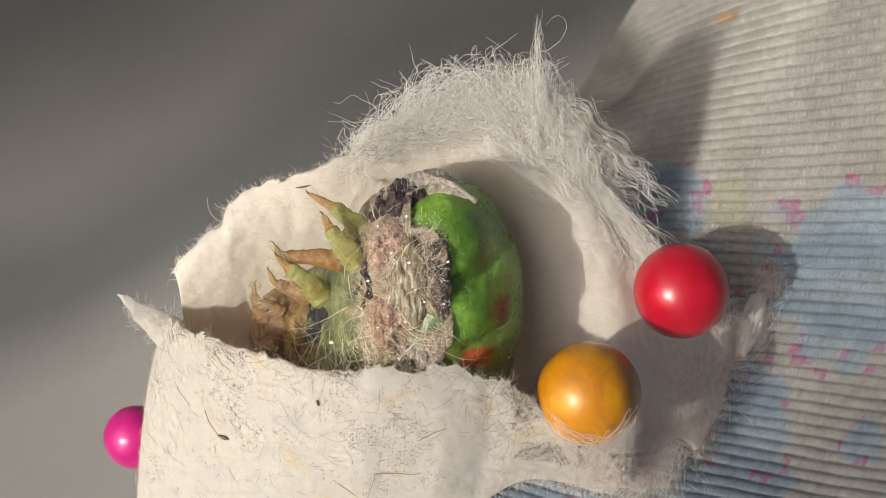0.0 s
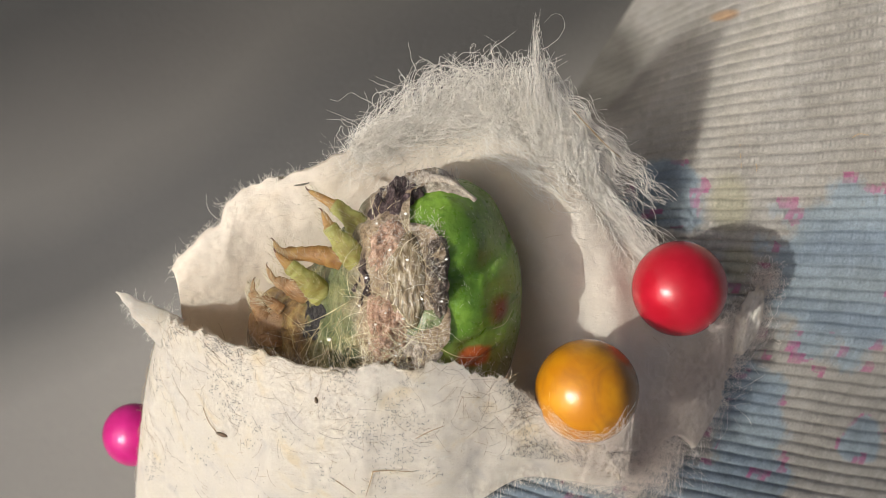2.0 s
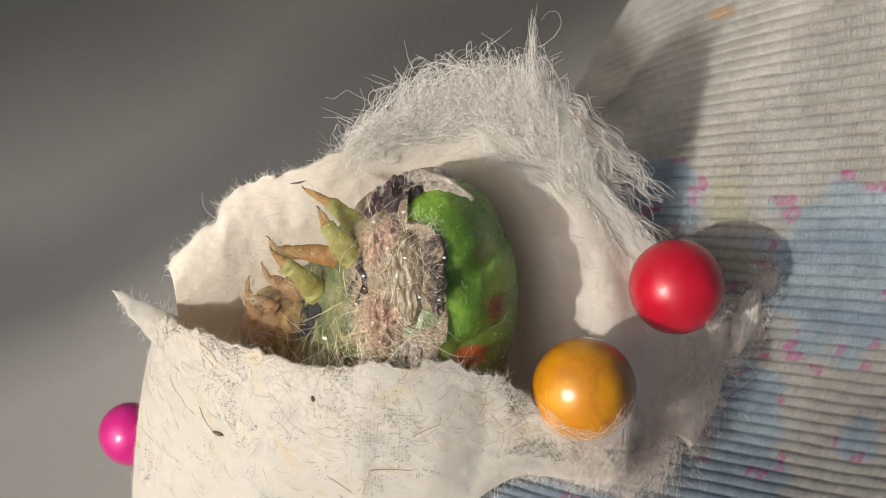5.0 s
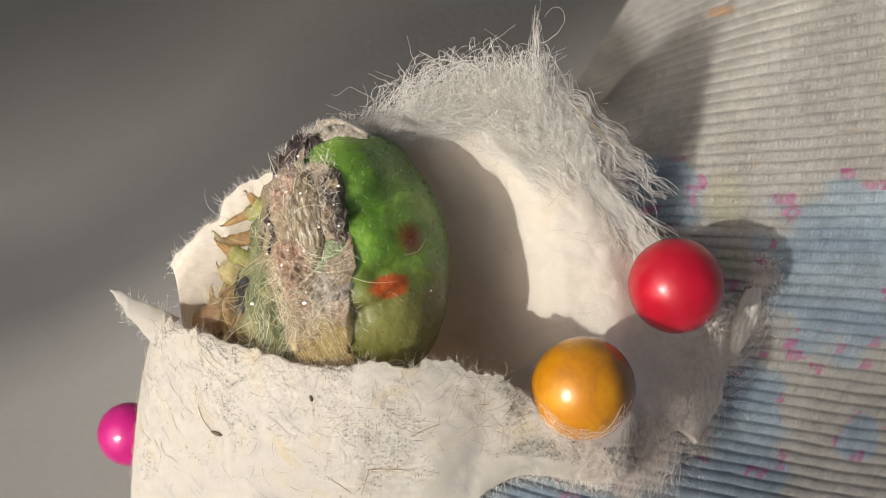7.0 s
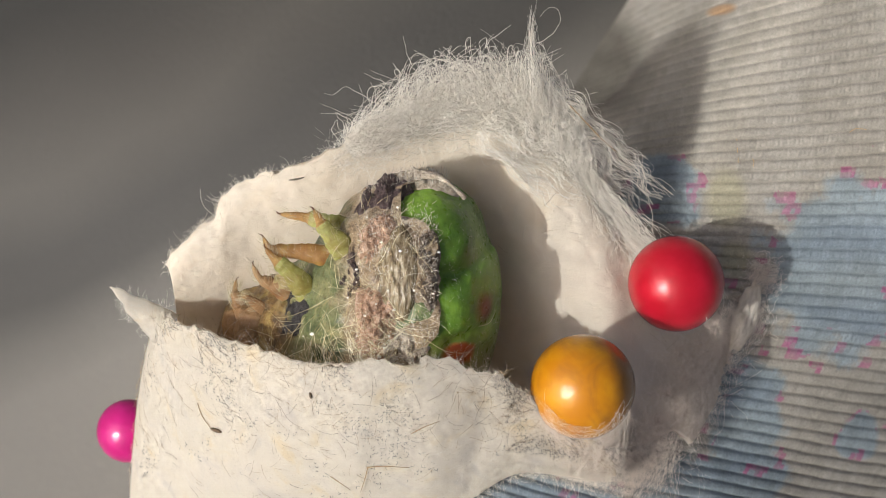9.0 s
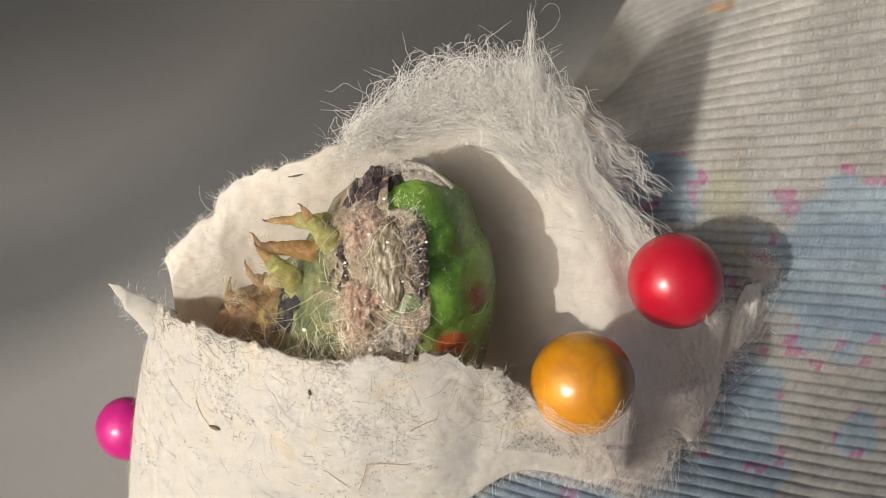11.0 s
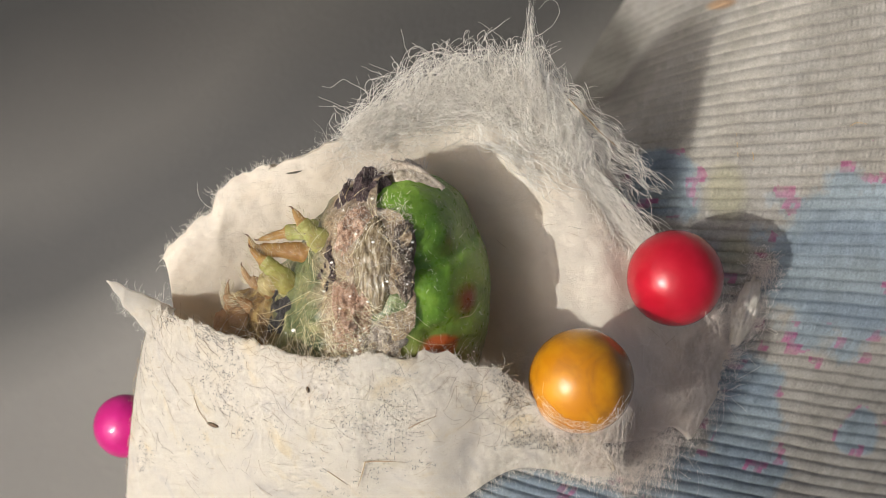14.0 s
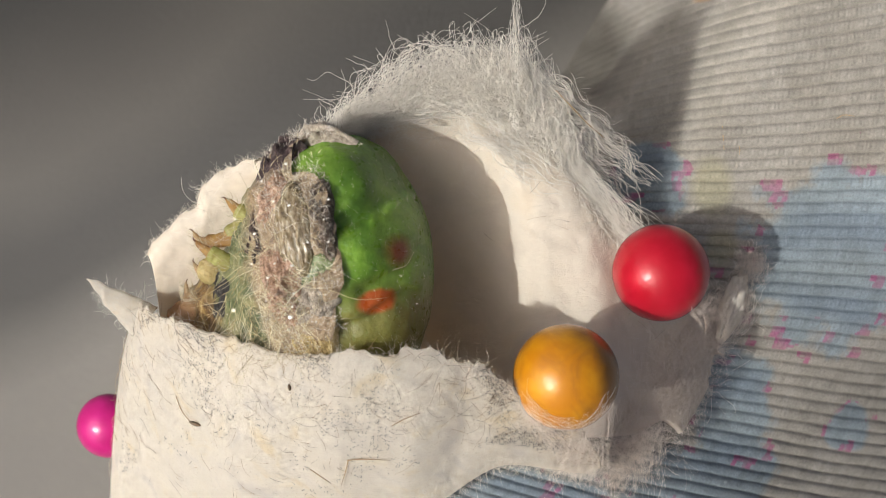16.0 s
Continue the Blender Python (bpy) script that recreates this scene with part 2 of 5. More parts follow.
    m.colour(m.ramp(m.random(), [(0.0, (0.46, 0.34, 0.17)), (0.5, (0.74, 0.65, 0.42)), (1.0, (0.90, 0.85, 0.66))]))
    mats["gold_hair"] = m.m
    m = Mat("comb_bristle", 0.35)
    m.colour(m.ramp(m.random(), [(0.0, (0.20, 0.11, 0.035)), (0.6, (0.46, 0.32, 0.12)), (1.0, (0.72, 0.60, 0.32))]))
    mats["comb"] = m.m
    m = Mat("pale_hair", 0.35)
    m.colour(m.ramp(m.random(), [(0.0, (0.34, 0.27, 0.21)), (0.5, (0.66, 0.60, 0.52)), (1.0, (0.86, 0.83, 0.77))]))
    mats["pale_hair"] = m.m
    m = Mat("white_crumb", 0.4, **sss(0.2, 0.1))
    m.colour((0.8, 0.78, 0.74)).bump(m.noise(10, 3), 0.03)
    mats["crumb"] = m.m

    # pearl lacquer of the pin heads
    def pearl(key, name, col, edge, mottle_shade=0.0):
        m = Mat(name, 0.4, 0.04, Coat_Weight=0.9, Coat_Roughness=0.10, Coat_IOR=1.38, Specular_IOR_Level=0.12)
        c = m.ramp(m.noise(0.7, 3, 0.5), [(0.35, col), (0.7, edge)])
        if mottle_shade:
            # brown spot paints the head's darker right side, away from the sun
            c = m.mix(m.spot((1.75, 0.35, 1.0), (0.6, 1.5, 1.3), 0.9), c, (0.15, 0.065, 0.01))
            c = m.mix(m.ramp(m.noise(0.55, 4, 0.6, (1.2, 0.8, 1.0, 12), 0.8), [(0.46, (0, 0, 0)), (0.70, (mottle_shade,) * 3)]), c, (0.16, 0.07, 0.02))
        m.colour(c).bump(m.noise(3.0, 3), 0.02, 0.4)
        m.gloss(m.noise(2, 3), 0.36, 0.5)
        # the clear lacquer is a little uneven, so its highlight breaks up
        b = m.t.nodes.new("ShaderNodeBump")
        b.inputs["Strength"].default_value, b.inputs["Distance"].default_value = 1.0, 0.03 * MM
        m.link(m.noise(3.5, 4, 0.65), b.inputs["Height"])
        m.link(b.outputs["Normal"], m.p.inputs["Coat Normal"])
        mats[key] = m.m

    pearl("red", "red_pearl", (0.31, 0.004, 0.014), (0.40, 0.008, 0.024))
    pearl("amber", "amber_pearl", (0.36, 0.135, 0.004), (0.47, 0.21, 0.007), 0.6)
    pearl("pink", "pink_pearl", (0.34, 0.007, 0.115), (0.45, 0.014, 0.17))
    m = Mat("pin_steel", 0.25, 1.0)
    m.colour((0.6, 0.58, 0.55)).bump(m.noise(8, 2), 0.005)
    mats["steel"] = m.m
    # knitted cotton: stitch colours come with the mesh
    m = Mat("knit_cotton", 0.9, Sheen_Weight=0.03, Sheen_Roughness=0.5, Specular_IOR_Level=0.2)
    ply = m.ramp(m.noise(9.0, 4, 0.7), [(0.3, (0.66, 0.66, 0.66)), (0.65, (1, 1, 1))])
    soil = m.ramp(m.noise(0.35, 4, 0.6), [(0.35, (0.86, 0.85, 0.83)), (0.6, (1, 1, 1))])
    m.colour(m.mix(1.0, m.mix(0.8, m.attribute("stitch"), ply, "MULTIPLY"), soil, "MULTIPLY"))
    m.bump(m.noise(14, 4, 0.75), 0.05, 0.8)
    mats["knit"] = m.m
    m = Mat("cushion_inside", 0.9)
    m.colour(m.ramp(m.noise(3), [(0.3, (0.15, 0.135, 0.11)), (0.7, (0.23, 0.21, 0.175))])).bump(m.noise(3.0, 4, 0.7, (0.3, 2.0, 2.0)), 0.2)
    mats["plain"] = m.m
    # grey blanket on the ground, soft diagonal shadow bands painted into its colour
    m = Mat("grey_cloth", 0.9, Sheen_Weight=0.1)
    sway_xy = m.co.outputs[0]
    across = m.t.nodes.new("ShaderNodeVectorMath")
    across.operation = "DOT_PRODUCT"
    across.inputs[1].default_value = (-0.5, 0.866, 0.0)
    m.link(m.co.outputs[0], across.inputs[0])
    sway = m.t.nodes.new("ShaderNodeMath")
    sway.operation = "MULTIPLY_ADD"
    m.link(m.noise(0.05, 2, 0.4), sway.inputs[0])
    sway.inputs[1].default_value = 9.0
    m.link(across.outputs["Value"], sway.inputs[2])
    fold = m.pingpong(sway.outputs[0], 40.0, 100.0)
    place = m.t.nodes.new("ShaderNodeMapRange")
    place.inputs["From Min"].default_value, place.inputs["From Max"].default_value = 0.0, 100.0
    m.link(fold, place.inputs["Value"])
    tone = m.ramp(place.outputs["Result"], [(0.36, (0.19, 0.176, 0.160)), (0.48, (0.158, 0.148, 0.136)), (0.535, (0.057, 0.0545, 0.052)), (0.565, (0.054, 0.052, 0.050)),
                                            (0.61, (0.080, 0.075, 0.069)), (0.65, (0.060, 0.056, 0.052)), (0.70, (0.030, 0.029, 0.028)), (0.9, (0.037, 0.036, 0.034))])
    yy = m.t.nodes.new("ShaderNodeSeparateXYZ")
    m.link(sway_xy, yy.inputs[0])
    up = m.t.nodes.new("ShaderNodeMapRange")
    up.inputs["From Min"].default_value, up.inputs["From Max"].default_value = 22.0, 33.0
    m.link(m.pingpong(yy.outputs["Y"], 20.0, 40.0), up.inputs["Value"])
    # the tone drops further up, shade put into the colour
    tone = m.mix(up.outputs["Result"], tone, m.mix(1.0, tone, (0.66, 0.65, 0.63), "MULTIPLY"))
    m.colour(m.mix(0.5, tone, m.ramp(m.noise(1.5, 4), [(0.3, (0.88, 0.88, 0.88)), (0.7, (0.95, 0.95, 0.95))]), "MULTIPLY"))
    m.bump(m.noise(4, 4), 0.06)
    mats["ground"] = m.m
    return mats


MATS = make_materials()


# ---- builders ----
ORIGIN = {}


def thing(name, origin, label, category, group="", kind=""):
    """An Empty at its base, which parents the parts."""
    ob = new(name)
    ob.empty_display_size = 0.002
    ob.location = at(*origin)
    ORIGIN[ob.name] = Vector(origin)
    return tagged(ob, label, category, group, kind)


def mesh(name, verts, faces, smooth=True):
    """A mesh from arrays of equal-sided faces."""
    verts = np.asarray(verts, dtype=np.float32).reshape(-1, 3)
    faces = np.asarray(faces, dtype=np.int32)
    me = bpy.data.meshes.new(name)
    me.vertices.add(len(verts))
    me.vertices.foreach_set("co", verts.ravel())
    n, k = faces.shape
    me.loops.add(n * k)
    me.loops.foreach_set("vertex_index", faces.ravel())
    me.polygons.add(n)
    me.polygons.foreach_set("loop_start", np.arange(n, dtype=np.int32) * k)
    me.polygons.foreach_set("use_smooth", np.full(n, smooth))
    me.update(calc_edges=True)
    return me


def part(name, shape, mat, parent, label="", kind="", thick=0.0, pivot=None):
    """ONE mesh under a thing or part. shape: verts and faces in millimetres, or a bmesh."""
    if isinstance(shape, bmesh.types.BMesh):
        bmesh.ops.triangulate(shape, faces=shape.faces[:])
        shape.verts.index_update()
        v = np.array([w.co for w in shape.verts])
        f = np.array([[w.index for w in face.verts] for face in shape.faces])
        shape.free()
    else:
        v, f = shape
    o = ORIGIN[parent.name]
    p = Vector(pivot) if pivot else o
    ob = new(name, mesh(name, (np.asarray(v, dtype=float).reshape(-1, 3) - np.array(p)) * MM, f))
    ob.data.materials.append(MATS[mat])
    ob.parent = parent
    ob.location = (p - o) * MM
    ORIGIN[ob.name] = p
    if thick:
        s = ob.modifiers.new("thickness", "SOLIDIFY")
        s.thickness, s.offset = thick * MM, -1.0
    return tagged(ob, label, kind=kind)


def spline(stations, n):
    """A smooth line through the stations, n points, by Catmull-Rom."""
    s = np.asarray(stations, dtype=float)
    s = np.vstack([2 * s[0] - s[1], s, 2 * s[-1] - s[-2]])
    u = np.linspace(0, len(s) - 3 - 1e-6, n)
    i = u.astype(int)
    f = (u - i)[:, None]
    a, b, c, d = s[i], s[i + 1], s[i + 2], s[i + 3]
    return 0.5 * (2 * b + (c - a) * f + (2 * a - 5 * b + 4 * c - d) * f ** 2 + (3 * b - a - 3 * c + d) * f ** 3)


def grid_faces(nu, nv, loop=False):
    """Quads of a grid of nu rows and nv columns; loop closes the columns."""
    w = nv if loop else nv - 1
    i, j = np.meshgrid(np.arange(nu - 1), np.arange(w), indexing="ij")
    k = (j + 1) % nv
    return np.stack([i * nv + j, i * nv + k, (i + 1) * nv + k, (i + 1) * nv + j], -1).reshape(-1, 4)


def bumps(p, scale, octaves=3, seed=0.0):
    """Fractal noise at the points p (millimetres)."""
    out = np.zeros(len(p))
    for k, q in enumerate(p):
        v = Vector((q[0] * scale + seed, q[1] * scale - seed, q[2] * scale))
        out[k] = noise.fractal(v, 1.0, 2.0, octaves)
    return out


def strands(lines, radius, sides=3, taper=0.35):
    """Thin tubes along lines of equal length, as one shape."""
    P = np.asarray(lines, dtype=float)
    n, m, _ = P.shape
    radius = np.broadcast_to(np.asarray(radius, dtype=float), (n,))
    T = np.gradient(P, axis=1)
    T /= np.linalg.norm(T, axis=2, keepdims=True) + 1e-9
    up = np.where(np.abs(T[..., 2:3]) < 0.8, np.array([0, 0, 1.0]), np.array([1.0, 0, 0]))
    A = np.cross(T, up)
    A /= np.linalg.norm(A, axis=2, keepdims=True) + 1e-9
    B = np.cross(T, A)
    R = radius[:, None] * np.linspace(1, taper, m)[None, :]
    rings = [P + R[..., None] * (math.cos(a) * A + math.sin(a) * B) for a in np.arange(sides) * 2 * math.pi / sides]
    V = np.stack(rings, 2).reshape(-1, 3)
    f = grid_faces(m, sides, True)
    F = (f[None] + (np.arange(n) * m * sides)[:, None, None]).reshape(-1, 4)
    return V, F


def tube(stations, radii, sides=10, n=14):
    """A tapered, bent limb with closed ends."""
    c = spline(stations, n)
    r = np.interp(np.linspace(0, 1, n), np.linspace(0, 1, len(radii)), radii)
    c = np.vstack([c[0] - 0.02 * (c[1] - c[0]), c, c[-1] + 0.02 * (c[-1] - c[-2])])
    r = np.concatenate([[0.002], r, [0.002]])
    T = np.gradient(c, axis=0)
    T /= np.linalg.norm(T, axis=1, keepdims=True)
    A = np.cross(T, [0.1, 0.2, 1.0])
    A /= np.linalg.norm(A, axis=1, keepdims=True)
    B = np.cross(T, A)
    a = np.arange(sides) * 2 * math.pi / sides
    V = c[:, None] + r[:, None, None] * (np.cos(a)[None, :, None] * A[:, None] + np.sin(a)[None, :, None] * B[:, None])
    return V.reshape(-1, 3), grid_faces(len(c), sides, True)


def ball(centre, r, squash=(1, 1, 1), rough=0.0, sub=3, seed=0.0):
    """A rounded lump."""
    bm = bmesh.new()
    bmesh.ops.create_icosphere(bm, subdivisions=sub, radius=1.0)
    for v in bm.verts:
        k = 1 + rough * noise.fractal(v.co * 2.2 + Vector((seed, 0, 0)), 1.0, 2.0, 3)
        v.co = Vector(centre) + Vector([r * k * s * c for s, c in zip(squash, v.co)])
    return bm


rng = np.random.default_rng(7)


# ---- ground and cushion ----
def build_ground():
    n = 90
    k = np.linspace(-1, 1, n)
    k = np.sign(k) * np.abs(k) ** 3 * 2900 + k * 100
    x, y = np.meshgrid(k, k, indexing="ij")
    s = 0.5 * x + 0.87 * y
    near = np.exp(-(x ** 2 + y ** 2) / 160.0 ** 2)
    z = -BASE + near * (1.6 * np.sin(s * 0.13 + 0.6) + 1.0 * np.sin(s * 0.06 - 0.02 * x))
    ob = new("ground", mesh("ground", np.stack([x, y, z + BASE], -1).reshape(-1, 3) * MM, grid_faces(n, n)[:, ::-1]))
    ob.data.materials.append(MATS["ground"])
    tagged(ob, "soft grey blanket with shadow bands painted in, spread flat", "ground", kind="structure")


# the cushion's rounded edge runs from EDGE_A to EDGE_B; the rows of knitting fan out from FAN
EDGE_A = np.array((9.35, 11.58))
EDGE_B = np.array((6.93, 7.76))
FAN = np.array((-32.63, 1.22))
ROW = 0.01026
STITCH = 0.215


def inside_edge(x, y):
    """How far a place lies inside the cushion's rounded edge."""
    d = EDGE_B - EDGE_A
    d = d / np.linalg.norm(d)
    return (x - EDGE_A[0]) * -d[1] + (y - EDGE_A[1]) * d[0]


def cushion_height(x, y):
    s = inside_edge(x, y)
    z = -5.1 - 24.0 * (1.0 - np.clip(s, 0.0, 7.6) / 7.6) ** 2.3
    z = z - 6.2 * np.exp(-(((x - 1.5) / 6.0) ** 2 + ((y + 5.2) / 2.7) ** 2))
    z = z - 0.30 * np.clip(-y - 3.5, 0, 12) 
    z = z - 0.010 * np.clip(-y - 2.0, 0, None) ** 2 - 0.004 * np.clip(y - 2, 0, None) ** 2
    z = z - 0.022 * np.clip(x - 9.5, 0, None) ** 2 * np.clip(0.25 - y / 6.0, 0.08, 1.4)
    # the cushion swells up under the cocoon's lower border
    def rise(v):
        return 1.0 / (1.0 + np.exp(-np.clip(v, -30, 30)))
    east = np.clip(x - 5, 0, 8)
    w = rise((-8.6 - 0.12 * east - y) / (0.35 + 0.12 * east)) * rise((14.5 - x) / 2.0) * rise((x + 2.2) / 0.6)
    z = z * (1 - w) + (-0.9 - 0.25 * np.clip(x - 3, 0, None) - 0.05 * np.clip(-y - 9, 0, None) ** 2) * w
    return np.maximum(z, -BASE + 0.1)


def stitch_colours(x, y, row, half, col):
    """Cream cotton with soft blue fields, pink flecks at their borders and a little yellow, stitch by stitch."""
    h = np.sin(row * 12.9898 + col * 78.233) * 43758.5453
    h = h - np.floor(h)
    g = np.sin(half * 39.425 + col * 11.135) * 24634.6345
    g = g - np.floor(g)
    e = np.sin(half * 17.31 + col * 53.77) * 15731.743
    e = e - np.floor(e)

    def field(cx, cy, rx, ry):
        return 1.0 - np.hypot((x - cx) / rx, (y - cy) / ry)

    blue = np.maximum.reduce([field(10.06, 2.31, 1.75, 1.9), field(18.45, -1.25, 4.5, 4.4), field(13.87, -8.11, 2.0, 3.6),
                              field(11.84, -10.9, 4.5, 1.7), field(3.71, -11.15, 5.5, 1.6), field(19.72, -9.12, 1.3, 1.2)])
    blue = blue + 0.16 * np.sin(x * 1.7 + y * 0.9) * np.sin(y * 2.3 - x * 0.6) + 0.12 * (e - 0.5)
    cream = np.array([0.305, 0.283, 0.252])
    tint = np.array([0.232, 0.272, 0.298])
    deep = np.array([0.145, 0.183, 0.230])
    w = np.clip(blue * 5.0, 0, 1)[..., None]
    c = cream * (1 - w) + tint * w
    w2 = (np.clip(blue * 1.8 - 0.2, 0, 0.7) * (0.5 + 0.5 * np.sin(row * 0.9)))[..., None]
    c = c * (1 - w2) + deep * w2
    rim = np.exp(-((blue - 0.10) / 0.16) ** 2)
    run = np.sin(row * 39.425 + np.floor(col / 2.6 + row * 0.37) * 71.135) * 24634.6345
    run = run - np.floor(run)
    patch = 0.5 + 0.5 * np.sin(x * 0.9 + 1.3 * np.sin(y * 0.8)) * np.sin(y * 1.1 + 0.7 * x)
    pink = (run < (0.26 * rim + 0.045 * (blue > 0)) * (0.25 + 1.2 * patch)) & (blue > -0.2) & (g < 0.85)
    k = (0.22 + 0.50 * e)[..., None]
    c = np.where(pink[..., None], c * (1 - k) + np.array([0.33, 0.055, 0.17]) * k, c)
    yellow = np.clip(np.maximum(field(12.73, 1.93, 1.1, 1.6), field(13.11, -0.74, 0.9, 1.0)) * 1.0, 0, 0.45)[..., None]
    c = c * (1 - yellow) + np.array([0.33, 0.305, 0.175]) * yellow
    # a darker grey-brown field along the rounded edge
    edge_brown = np.clip(field(8.2, 10.4, 2.8, 5.0) * 2.5, 0, 1)[..., None]
    c = c * (1 - edge_brown) + np.array([0.10, 0.09, 0.075]) * (0.85 + 0.3 * np.sin(x * 1.3 + y)[..., None] ** 2) * edge_brown
    tan = np.clip(field(13.31, 10.9, 0.6, 0.35) * 2.0, 0, 0.8)[..., None]
    c = c * (1 - tan) + np.array([0.34, 0.20, 0.10]) * tan
    return c * (0.88 + 0.14 * h[..., None] + 0.10 * e[..., None])


def build_cushion():
    ob = thing("cushion", (22, -6, -BASE + 0.1), "cushion in cream knitted cotton with pale blue and pink pattern", "cushion")
    per_row, per_stitch = 8, 5
    rows = np.arange(-36, 38)
    a = np.arange(rows[0] * per_row, rows[-1] * per_row + 1) / per_row
    r = np.arange(26.0, 61.0, STITCH / per_stitch)
    A, Rr = np.meshgrid(a, r, indexing="ij")
    # wandering of the yarn
    A2 = A + 0.05 * np.sin(Rr * 0.7 + A * 0.11) + 0.03 * np.sin(Rr * 2.3 + np.floor(A) * 1.7)
    ang = A2 * ROW
    x = FAN[0] + Rr * np.cos(ang)
    y = FAN[1] - Rr * np.sin(ang)
    fr = A - np.floor(A)
    row = np.floor(A)
    odd = np.sin(row * 7.13) * 3.0
    # each stitch leans along its row, and the yarn thickens and thins
    col = Rr / STITCH + odd + (0.75 + 0.25 * np.sin(row * 3.7)) * fr + 0.22 * np.sin(Rr * 5.3 + row * 37.7) + 0.15 * np.sin(Rr * 13.1 + row * 91.3)
    fc = col - np.floor(col)
    fat = np.sin(np.floor(col) * 12.9898 + row * 78.233) * 43758.5453
    fat = fat - np.floor(fat)
    cord = np.clip(np.sin(np.pi * fr), 0, 1) ** 0.42
    lump = np.clip(np.sin(np.pi * fc), 0, 1) ** 0.6
    z = cushion_height(x, y) + 0.21 * cord * (0.80 + 0.14 * lump + 0.08 * fat * lump) + 0.02 * np.sin(Rr * 3.1 + row * 53.2)
    s = inside_edge(x, y)
    # past the rounded edge the cover is tucked under and runs down to the ground
    d = (EDGE_B - EDGE_A) / np.linalg.norm(EDGE_B - EDGE_A)
    under = np.clip(-s, 0, None)
    x = x + -d[1] * 1.45 * under
    y = y + d[0] * 1.45 * under
    z = np.maximum(z - 4.4 * under, -BASE + 0.1)
    v = np.stack([x, y, z], -1)
    f = grid_faces(len(a), len(r))
    f = f[(s.ravel()[f] > -4.6).all(1)]
    cover = part("knit_cover", (v.reshape(-1, 3), f), "knit", ob)
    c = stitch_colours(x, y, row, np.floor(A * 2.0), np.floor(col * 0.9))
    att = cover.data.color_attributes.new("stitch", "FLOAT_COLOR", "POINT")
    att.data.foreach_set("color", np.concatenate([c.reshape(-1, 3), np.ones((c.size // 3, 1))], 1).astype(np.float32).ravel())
    # the stuffed body below, which reaches the ground all round
    n = 120
    gx = np.linspace(-16, 62, n)
    gy = np.linspace(-48, 44, n)
    X, Y = np.meshgrid(gx, gy, indexing="ij")
    Z = cushion_height(X, Y) - 0.35
    out = np.maximum.reduce([X - 50, Y - 34, -38 - Y, np.zeros_like(X)])
    Z = np.maximum(Z - np.where(out > 0, out ** 2 * 0.45, 0), -BASE + 0.1)
    Z = np.where(inside_edge(X, Y) < 3.0, -BASE + 0.1, Z)
    f = grid_faces(n, n)[:, ::-1]
    f = f[(Z.ravel()[f] > -BASE + 0.15).any(1)]
    part("body", (np.stack([X, Y, Z], -1).reshape(-1, 3), f), "plain", ob)
    return ob


# ---- cocoon ----
def sheet(ribs, nu, nv, seed, ruffle=0.12, fray=0.12, fall=None):
    """A curved sheet through ribs, each of a rim point, a middle and a lower point."""
    rim = spline([r[0] for r in ribs], nu)
    mid = spline([r[1] for r in ribs], nu)
    low = spline([r[2] for r in ribs], nu)
    v = np.linspace(0, 1, nv)[None, :, None] ** 1.15
    ctrl = 2 * mid - 0.5 * (rim + low)
    S = (1 - v) ** 2 * rim[:, None] + 2 * v * (1 - v) * ctrl[:, None] + v ** 2 * low[:, None]
    if fall is not None:
        # the wall stands level at the rim and then falls away
        p = np.interp(np.linspace(0, 1, nu), np.linspace(0, 1, len(fall)), fall)[:, None]
        S[..., 2] = rim[:, None, 2] + (low - rim)[:, None, 2] * v[..., 0] ** p
    flat = S.reshape(-1, 3)
    lump = bumps(flat, 0.35, 3, seed).reshape(nu, nv)
    fine = bumps(flat, 1.6, 3, seed + 5).reshape(nu, nv)
    S[..., 2] += ruffle * 2.2 * lump + ruffle * 0.8 * fine
    tear = bumps(rim, 1.4, 4, seed + 9)
    near = np.exp(-np.linspace(0, 1, nv) / 0.08)
    S[..., 1] += fray * tear[:, None] * near[None, :] * 2.0
    return S


